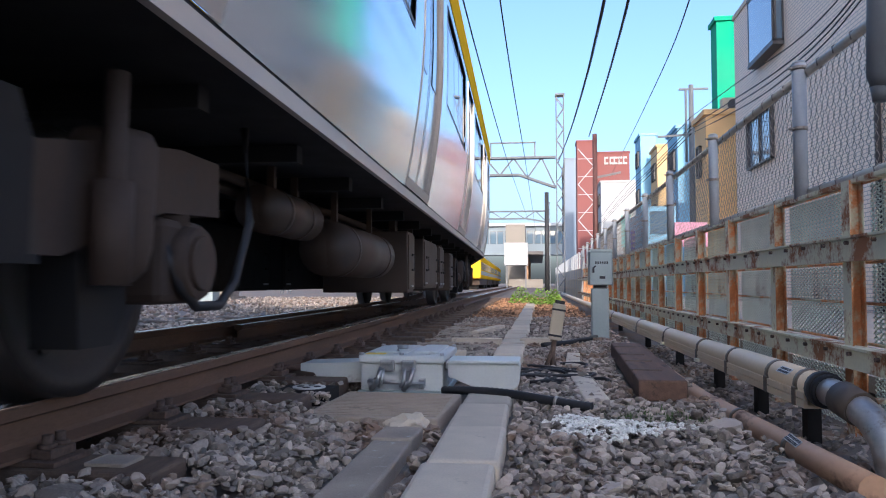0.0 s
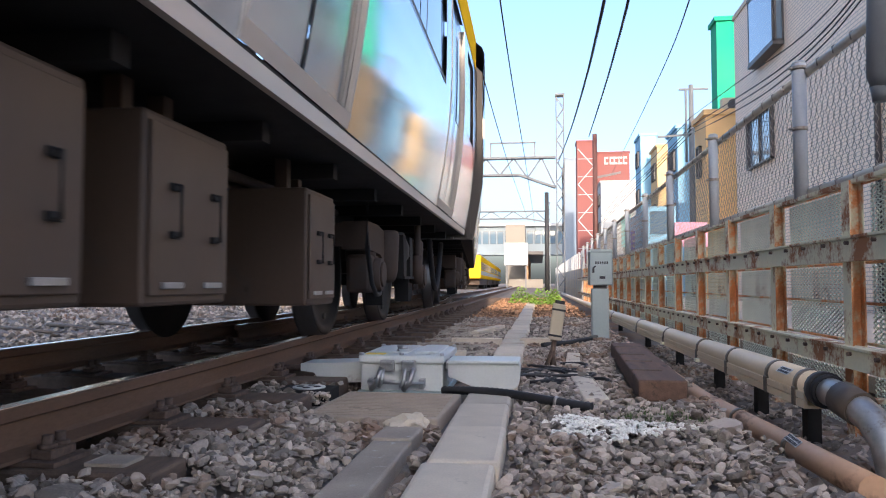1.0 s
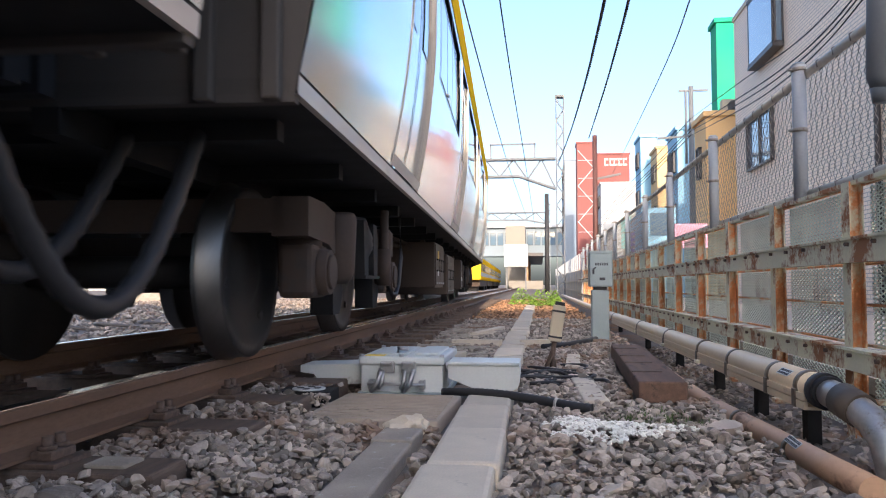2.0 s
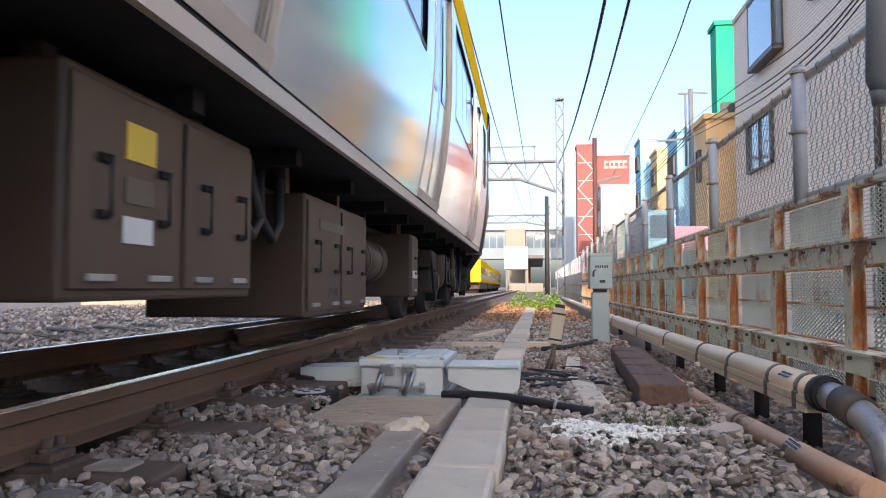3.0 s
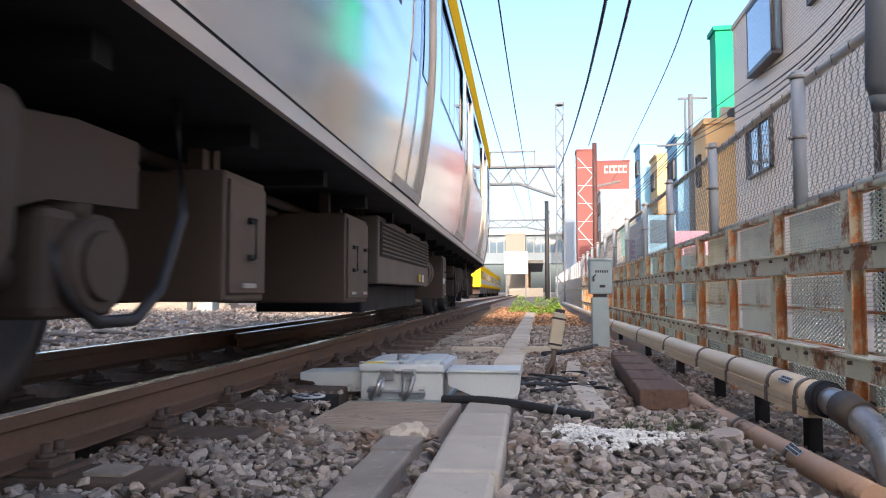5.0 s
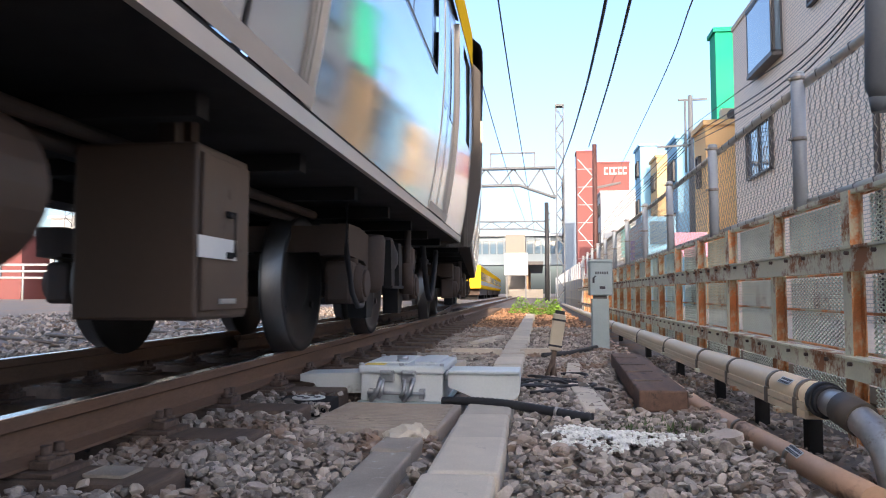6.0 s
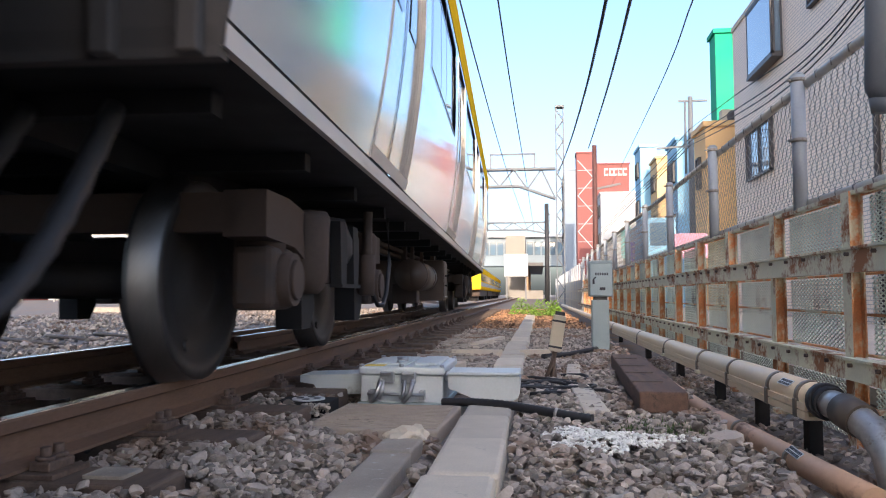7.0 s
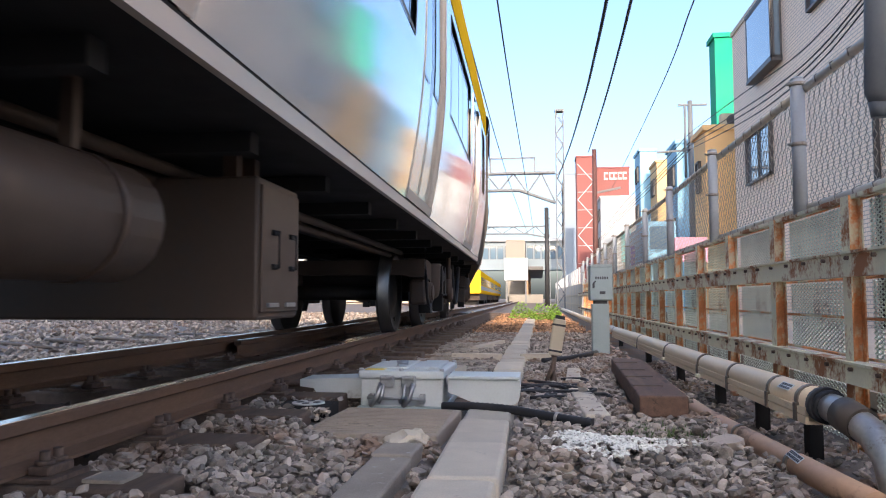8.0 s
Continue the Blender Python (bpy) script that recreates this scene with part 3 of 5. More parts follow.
def pipeline():
    run = [(1.2, y, -0.086 - 0.055 * min(1, (y - 3.3) / 9) - 0.05 * min(1, (y - 3.3) / 40) + 0.004 * math.sin(y * 1.9)) for y in (3.3, 4, 4.8, 5.6, 6.6, 8, 10, 13, 17, 22, 30, 40)]
    ob = thing("cable_pipe", "cream plastic cable pipe clamped along the fence foot", "pipe")
    bm = B()
    tube(bm, run, 0.066, 18)
    part("tube", bm, M["cream_pipe"], ob)
    def pipe_z(y):
        return -0.086 - 0.055 * min(1, (y - 3.3) / 9) - 0.05 * min(1, (y - 3.3) / 40)

    for y0, y1 in zip((3.38, 3.95, 4.75, 5.6, 7.1, 9), (3.9, 4.7, 5.55, 7.0, 8.9, 12)):
        bm = B()
        for dz in (-0.035, -0.07):
            bar(bm, (1.136, y0, pipe_z(y0) + dz), (1.136, y1, pipe_z(y1) + dz), 0.016, 0.03)
        bar(bm, (1.19, y0, pipe_z(y0) - 0.082), (1.19, y1, pipe_z(y1) - 0.082), 0.12, 0.014)
        part("flange", bm, M["cream_pipe"], ob)
    for y in (3.5, 3.92, 4.72, 5.58, 7.05, 8.95, 12):
        bm = B()
        z = pipe_z(y)
        tube(bm, [(1.2, y - 0.022, z), (1.2, y + 0.022, z)], 0.0715, 18)
        box(bm, 1.122, 1.142, y - 0.022, y + 0.022, z - 0.09, z - 0.01, 0.003)
        part("strap", bm, M["strap"], ob)
    bm = B()
    tube(bm, [(1.2, 3.36, -0.087), (1.2, 3.31, -0.087)], 0.078, 18)
    tube(bm, [(1.2, 3.32, -0.087), (1.202, 3.28, -0.09)], 0.07, 18)
    part("coupling", bm, M["rubber"], ob, "black rubber coupling")
    bm = B()
    tube(bm, [(1.2, 3.33, -0.087), (1.206, 3.22, -0.092), (1.225, 3.12, -0.11), (1.25, 3.0, -0.155), (1.262, 2.92, -0.22), (1.266, 2.88, -0.31), (1.266, 2.86, -0.42)], 0.06, 18)
    el = part("elbow", bm, M["silver_pipe"], ob, "bright metal flexible elbow")
    bm = B()
    tube(bm, [(1.212, 3.19, -0.097), (1.236, 3.07, -0.126)], 0.07, 18)
    part("collar", bm, M["under_grey"], el, "grey rubber collar")
    bm = B()
    box(bm, -0.001, 0.001, 0, 0.16, -0.02, 0.02)
    lab = part("label_plate", bm, M["label_white"], ob, "white paper label with unreadable marks", pose(1.146, 3.6, -0.045, 0, 52, 0))
    bm = B()
    for r in range(2):
        for i in range(9):
            box(bm, -0.0022, -0.0012, 0.008 + i * 0.016, 0.008 + i * 0.016 + 0.011, -0.016 + r * 0.018, -0.003 + r * 0.018)
    part("bars", bm, M["ink"], lab)
    def low(y):
        return -0.284 - 0.037 * min(y - 3.02, 1.7)

    ob2 = thing("cable_pipe", "weathered tan cable pipe lying low beneath the cream one", "pipe")
    bm = B()
    run2 = [(1.0, y, low(y)) for y in (2.4, 2.8, 3.2, 3.7, 4.2, 4.7, 5.5, 6.5, 9, 14)]
    tube(bm, run2, 0.048, 14)
    part("tube", bm, M["tan_pipe"], ob2)
    for y in (3.1, 3.9, 5.2):
        bm = B()
        tube(bm, [(1.0, y - 0.02, low(y)), (1.0, y + 0.02, low(y))], 0.053, 14)
        part("strap", bm, M["strap"], ob2)
    bm = B()
    box(bm, -0.001, 0.001, 0, 0.15, -0.017, 0.017)
    lab = part("label_plate", bm, M["label_white"], ob2, "white paper label with unreadable marks", pose(0.968, 2.96, -0.244, 2, 50, 0))
    bm = B()
    for r in range(2):
        for i in range(9):
            box(bm, -0.0022, -0.0012, 0.006 + i * 0.016, 0.006 + i * 0.016 + 0.011, -0.014 + r * 0.016, -0.002 + r * 0.016)
    part("bars", bm, M["ink"], lab)
    for y in (3.7, 4.5, 5.5, 7.0, 9.0, 12.0):
        br = thing("pipe_bracket", "dark steel bracket carrying the cable pipe", "bracket", "brackets of the pipe")
        bm = B()
        box(bm, 1.24, 1.3, y - 0.04, y + 0.04, BED - 0.15, -0.17)
        part("leg", bm, M["under_dark"], br)
        bm = B()
        box(bm, 1.1, 1.62, y - 0.03, y + 0.03, -0.195, -0.172, 0.003)
        part("arm", bm, M["rust_paint"], br)


pipeline()

# ---- fence ----
FX = 1.6
BAY = 2.25
POSTS = [4.76 + BAY * i for i in range(-2, 11)]


def zig_mesh(length, z0, z1, pitch, rise, thick):
    """Woven diamond wire over a length by a height."""
    bm = B()
    rows = int((z1 - z0) / rise)
    k = int(length / pitch)
    for i in range(k + 1):
        for flip in (0, 1):
            pts = [Vector(((0.004 if flip else -0.004), i * pitch + (pitch / 2 if (j + flip) % 2 else 0), z0 + j * rise)) for j in range(rows + 1)]
            for p, q in zip(pts, pts[1:]):
                if 0 <= p.y <= length and 0 <= q.y <= length:
                    d = Vector((0, (q - p).z, -(q - p).y)).normalized() * thick
                    ex = Vector((thick, 0, 0))
                    a = [bm.verts.new(p + o) for o in (d, -d + ex * 0.6, -d - ex)]
                    c = [bm.verts.new(q + o) for o in (d, -d + ex * 0.6, -d - ex)]
                    for m in range(3):
                        bm.faces.new((a[m], a[(m + 1) % 3], c[(m + 1) % 3], c[m]))
    return bm


def fence():
    ob = thing("chain_link_fence", "grey-posted chain-link fence on a rusty steel barrier", "fence")
    bm = B()
    tube(bm, [(0, 0, 0.885), (0, 0, 1.73)], 0.042, 14)
    tube(bm, [(0, 0, 1.73), (0, 0, 1.745)], [0.045, 0.03], 14)
    post = mesh_of("post", bm, M["post_paint"])
    bm = B()
    tube(bm, [(-0.001, 0, -0.012), (-0.001, 0, 0.012)], 0.047, 14)
    tube(bm, [(-0.07, -0.01, 0), (-0.03, -0.01, 0)], 0.009, 6)
    clamp = mesh_of("clamp", bm, M["wire"])
    wire = mesh_of("mesh", zig_mesh(BAY - 0.04, 0.95, 1.66, 0.086, 0.046, 0.0024), M["wire"])
    back = FX + 0.055
    for i, y in enumerate(POSTS):
        p = part("post", post, None, ob, at=pose(FX, y, 0, random.uniform(-0.5, 0.5), random.uniform(-0.4, 0.4)))
        for z in (1.7, 1.32):
            part("clamp", clamp, None, p, at=pose(0, 0, z))
        if i < 9:
            part("mesh", wire, None, ob, "woven diamond wire mesh", pose(back, y + 0.03, 0))
    bm = B()
    for k in range(9):
        yy = 0.12 + k * 0.235
        tube(bm, [(-0.031, yy, -0.03), (-0.033, yy + 0.012, 0.01), (0.005, yy + 0.02, 0.032), (0.025, yy + 0.03, -0.01), (-0.005, yy + 0.04, -0.04)], 0.0042, 5)
    ties = mesh_of("tie_wires", bm, M["wire"])
    for z, n in ((1.675, "top_rail"), (0.925, "bottom_rail")):
        for i, y in enumerate(POSTS[:-1]):
            bm = B()
            tube(bm, [(0, 0, 0), (0, BAY / 2, random.uniform(-0.01, 0.004)), (0, BAY, 0)], 0.027, 12)
            r = part(n, bm, M["pipe_rail"], ob, at=pose(back, y, z))
            part("tie_wires", ties, None, r, "twisted tie wires")
    bm = B()
    tube(bm, [(-0.03, -0.12, 0.94), (0.0, 0.02, 0.12), (0.0, 0.03, 0.06)], [0.075, 0.075, 0.05], 18)
    tube(bm, [(0.0, 0.03, 0.07), (0.0, 0.035, 0.0)], [0.056, 0.044], 18)
    part("stay_tube", bm, M["galvanised"], ob, "dull grey steel tube against the rail", pose(FX + 0.005, 3.62, 1.22))


fence()


def barrier():
    ob = thing("steel_barrier", "rusty pale-painted steel barrier with expanded-metal panels", "barrier")
    bm = B()
    tube(bm, [(-0.011, 0, 0), (0.012, 0, 0)], 0.011, 6)
    bolt = mesh_of("bolt", bm, M["fastening"])
    for z0, z1, label in ((0.475, 0.60, "channel beam streaked with rust"), (-0.055, 0.055, "lower channel beam streaked with rust")):
        for i in range(8):
            y0 = 1.0 + i * 3.6
            bm = B()
            prof = [(FX - 0.09, z0), (FX - 0.02, z0), (FX - 0.02, z0 + 0.01), (FX - 0.075, z0 + 0.012), (FX - 0.075, z1 - 0.012), (FX - 0.02, z1 - 0.01), (FX - 0.02, z1), (FX - 0.10, z1), (FX - 0.10, z1 - 0.012), (FX - 0.09, z1 - 0.018)]
            prism(bm, prof, y0, y0 + 3.594, lambda a, b, s: (a, s, b))
            beam = part("beam", bm, M["rust_paint"], ob, label)
            for k in range(12):
                part("bolt", bolt, None, beam, "rusty bolt head", pose(FX - 0.097, y0 + 0.15 + 0.3 * k, z1 - 0.035))
    bm = B()
    section = [(-0.03, -0.05), (-0.022, -0.05), (-0.022, -0.004), (0.03, -0.004), (0.03, -0.05), (0.038, -0.05), (0.038, 0.05), (0.03, 0.05), (0.03, 0.004), (-0.022, 0.004), (-0.022, 0.05), (-0.03, 0.05)]
    prism(bm, section, -0.5, 0.885, lambda a, b, q: (a, b, q))
    upright = mesh_of("upright", bm, M["rust_post"])
    upright.materials.append(M["rust_paint"])
    for f in upright.polygons:
        f.material_index = 1 if abs(f.normal.x) > 0.9 and f.center.x < 0 else 0
    lo = mesh_of("panel", zig_mesh(1.10, 0.06, 0.47, 0.055, 0.0125, 0.0044), M["mesh_metal"])
    up = mesh_of("panel", zig_mesh(1.10, 0.61, 0.87, 0.055, 0.0125, 0.0044), M["mesh_metal"])
    foot = mesh_of("panel", zig_mesh(1.10, -0.42, -0.06, 0.055, 0.0125, 0.0044), M["mesh_metal"])
    bm = B()
    for z in (0.265, 0.87, 0.47, 0.065):
        tube(bm, [(0, 0, z), (0, 1.19, z)], 0.008, 6)
    wires = mesh_of("stiffener", bm, M["rust_post"])
    for i in range(22):
        y = 1.57 + 1.19 * i
        part("upright", upright, None, ob, "orange-rusted steel upright", pose(FX - 0.03, y, 0))
        if i < 14:
            for me in (lo, up, foot):
                part("panel", me, None, ob, "grey expanded-metal panel", pose(FX + 0.035, y + 0.045, 0))
            part("stiffener", wires, None, ob, at=pose(FX + 0.02, y, 0))
    bm = B()
    box(bm, FX - 0.03, FX + 0.02, 0.5, 29, 0.87, 0.895, 0.004)
    part("cap_rail", bm, M["rust_paint"], ob)


barrier()


def far_fence():
    """The pale sheet fence that takes over further along the line."""
    ob = thing("sheet_fence", "cream corrugated sheet fence in the sun along the line", "fence")
    for i in range(26):
        y = 28 + i * 1.8
        bm = B()
        box(bm, FX - 0.04, FX - 0.01, y + 0.03, y + 1.77, -0.2, 0.95 + 0.012 * i, 0.004)
        for z in (0.1, 0.5):
            box(bm, FX - 0.08, FX - 0.04, y, y + 1.8, z, z + 0.05)
        part("panel", bm, M["cream_wall"], ob)
        bm = B()
        tube(bm, [(FX - 0.02, y, -0.3), (FX - 0.02, y, 1.6 + 0.012 * i)], 0.04, 8)
        part("post", bm, M["white_wall"], ob)


far_fence()

# ---- train ----
CAR_PITCH, SPEED = 18.4, 7.47
BOGIE_OUT = 6.3
BOGIES = (-6.5, 5.97)
WHEEL_R = 0.43


def boundary(t):
    """Where the joint between the second and third last cars stands on the lane at t seconds."""
    return 3.62 - SPEED * (t - 6.7)


HB, HU = 1.305, 1.446
SILL, SPLIT, WIN0, WIN1, EAVE = 0.975, 1.045, 2.0, 2.95, 3.42
SIDE = [(HU - (HU - HB) * max(0.0, (2.35 - z) / 1.305) ** 2, z) for z in (1.045, 1.15, 1.25, 1.35, 1.45, 1.55, 1.65, 1.75, 1.85, 2.0, 2.15, 2.35, 2.6, 2.95, 3.46)]
ROOF = [(HU, 3.46), (HU - 0.03, 3.55), (HU - 0.12, 3.63), (HU - 0.35, 3.7), (0.6, 3.75), (0, 3.78)]
DOORS = [-6.5, -2.08, 2.32, 6.72]
DW = 0.61
ENDS = 8.95
CASE = 1.07


def strip(profile, y0, y1, sign=1):
    """A smooth skin along the car over part of its profile."""
    bm = B()
    a = [bm.verts.new((sign * x, y0, z)) for x, z in profile]
    b = [bm.verts.new((sign * x, y1, z)) for x, z in profile]
    for i in range(len(profile) - 1):
        f = bm.faces.new((a[i], a[i + 1], b[i + 1], b[i]) if sign < 0 else (a[i], b[i], b[i + 1], a[i + 1]))
        f.smooth = True
    return bm


def join(bm, other):
    me = bpy.data.meshes.new("tmp")
    other.to_mesh(me)
    other.free()
    bm.from_mesh(me)
    bpy.data.meshes.remove(me)


def sub(lo, hi, shift=0.0):
    """The part of the car's profile between two heights."""
    pts = []
    for (x0, z0), (x1, z1) in zip(SIDE, SIDE[1:]):
        for z in (lo, hi):
            if z0 <= z < z1:
                pts.append((x0 + (x1 - x0) * (z - z0) / (z1 - z0) + shift, z))
        if lo < z1 < hi:
            pts.append((x1 + shift, z1))
    pts = sorted(set(pts), key=lambda p: p[1])
    return pts


CAR_MESH = {}


def skin_mesh(name, bm, mat):
    me = bpy.data.meshes.new(name)
    bm.to_mesh(me)
    bm.free()
    me.materials.append(mat)
    return me


def car_meshes():
    """Meshes that all the cars share."""
    ends = ENDS
    edges = [-ends] + [v for d in DOORS for v in (d - DW, d + DW)] + [ends]
    for sign in (1, -1):
        # side panels between the doors, with window openings
        CAR_MESH["sides", sign] = []
        for y0, y1 in zip(edges[::2], edges[1::2]):
            bm = B()
            wide = y1 - y0 > 2.5
            w0, w1 = (y0 + 0.42, y1 - 0.42) if wide else (y0 + 0.45, y1 - 0.4)
            if w1 <= w0 + 0.1:
                join(bm, strip(sub(SPLIT, EAVE), y0, y1, sign))
            else:
                join(bm, strip(sub(SPLIT, WIN0), y0, y1, sign))
                join(bm, strip(sub(WIN0, WIN1), y0, w0, sign))
                join(bm, strip(sub(WIN0, WIN1), w1, y1, sign))
                join(bm, strip(sub(WIN1, EAVE), y0, y1, sign))
            bmesh.ops.remove_doubles(bm, verts=bm.verts, dist=0.0005)
            CAR_MESH["sides", sign].append(skin_mesh("side_panel", bm, M["stainless"]))
        CAR_MESH["header", sign] = skin_mesh("door_header", strip(sub(3.0, EAVE), -DW, DW, sign), M["stainless"])
        bm = B()
        join(bm, strip([(HB - 0.006, SILL), (HB - 0.002, SPLIT - 0.01)], -ends, ends, sign))
        join(bm, strip([(HB - 0.03, SILL - 0.002), (HB - 0.006, SILL)], -ends, ends, sign))
        CAR_MESH["sill", sign] = skin_mesh("sill", bm, M["sill_steel"])
        CAR_MESH["seam", sign] = skin_mesh("seam", strip([(HB - 0.006, SPLIT - 0.016), (HB - 0.004, SPLIT + 0.004)], -ends, ends, sign), M["seam"])
        CAR_MESH["band", sign] = skin_mesh("band", strip([(HU + 0.004, 3.06), (HU + 0.004, EAVE + 0.035)], -ends, ends, sign), M["band_yellow"])
        CAR_MESH["door", sign] = skin_mesh("door", strip(sub(1.11, 3.0, -0.03), -DW + 0.004, -0.006, sign), M["door_steel"])
        bm = B()
        y0, y1 = edges[4], edges[5]
        join(bm, strip(sub(WIN0, WIN1, -0.02), y0 + 0.42, y1 - 0.42, sign))
        CAR_MESH["pane", sign] = skin_mesh("pane", bm, M["car_glass"])
        CAR_MESH["pane_end", sign] = skin_mesh("pane", strip(sub(WIN0, WIN1, -0.02), 0, 0.8, sign), M["car_glass"])
        CAR_MESH["door_glass", sign] = skin_mesh("door_glass", strip(sub(1.95, 2.8, -0.024), -0.48, -0.13, sign), M["car_glass"])
    bm = strip(ROOF, -ends, ends)
    join(bm, strip(ROOF, -ends, ends, -1))
    CAR_MESH["roof"] = skin_mesh("roof", bm, M["under_grey"])
    # Floor and beams take the near-black base that stands in for shade.
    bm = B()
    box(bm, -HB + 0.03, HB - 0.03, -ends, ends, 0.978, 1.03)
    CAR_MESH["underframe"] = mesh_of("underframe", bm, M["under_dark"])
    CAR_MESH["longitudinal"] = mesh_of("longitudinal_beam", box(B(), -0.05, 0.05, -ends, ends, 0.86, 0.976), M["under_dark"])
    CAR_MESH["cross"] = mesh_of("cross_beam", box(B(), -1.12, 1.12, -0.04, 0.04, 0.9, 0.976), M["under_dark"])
    CAR_MESH["post"] = mesh_of("end_post", box(B(), -0.03, 0.03, 0.052, 0.10, 0.95, 3.2, 0.008), M["end_steel"])
    bm = B()
    tube(bm, [(0, -5.0, 0), (0, 5.0, 0)], 0.028, 8)
    CAR_MESH["air_pipe"] = mesh_of("air_pipe", bm, M["under_brown"])
    bm = B()
    prof = [(-HB + 0.02, 0.95), (HB - 0.02, 0.95), (HU - 0.03, 1.7), (HU - 0.03, 3.2), (HU - 0.3, 3.5), (-HU + 0.3, 3.5), (-HU + 0.03, 3.2), (-HU + 0.03, 1.7)]
    prism(bm, prof, 0, 0.05, lambda a, b, s: (a, s, b))
    CAR_MESH["end"] = mesh_of("end_wall", bm, M["end_steel"])
    # frames round doors and windows
    for sign in (1, -1):
        bm = B()
        for y in (-DW, DW - 0.022):
            join(bm, strip(sub(SPLIT + 0.003, 3.0, 0.006), y, y + 0.022, sign))
        join(bm, strip([(HB + 0.005, SPLIT + 0.003), (HB + 0.025, 1.11)], -DW, DW, sign))
        pts = sub(SPLIT + 0.003, 3.0)
        for y in (-DW, DW - 0.001):
            a = [bm.verts.new((sign * (x + 0.006), y, z)) for x, z in pts]
            b = [bm.verts.new((sign * (x - 0.04), y, z)) for x, z in pts]
            for i in range(len(pts) - 1):
                bm.faces.new((a[i], a[i + 1], b[i + 1], b[i]))
        CAR_MESH["door_frame", sign] = skin_mesh("door_frame", bm, M["sill_steel"])
        bm = B()
        join(bm, strip(sub(1.11, 3.0, -0.024), -0.012, 0.012, sign))
        for y in (-DW + 0.022, DW - 0.03):
            join(bm, strip(sub(1.11, 3.0, -0.02), y, y + 0.008, sign))
        CAR_MESH["door_seam", sign] = skin_mesh("door_seam", bm, M["seam"])
        w0, w1 = edges[4] + 0.42, edges[5] - 0.42
        bm = B()
        for a, b, z0, z1 in ((w0, w0 + 0.03, WIN0, WIN1), (w1 - 0.03, w1, WIN0, WIN1), ((w0 + w1) / 2 - 0.02, (w0 + w1) / 2 + 0.02, WIN0, WIN1), (w0, w1, WIN0, WIN0 + 0.03), (w0, w1, WIN1 - 0.03, WIN1)):
            join(bm, strip(sub(z0, z1, 0.004), a, b, sign))
        CAR_MESH["window_frame", sign] = skin_mesh("window_frame", bm, M["dark_frame"])


car_meshes()


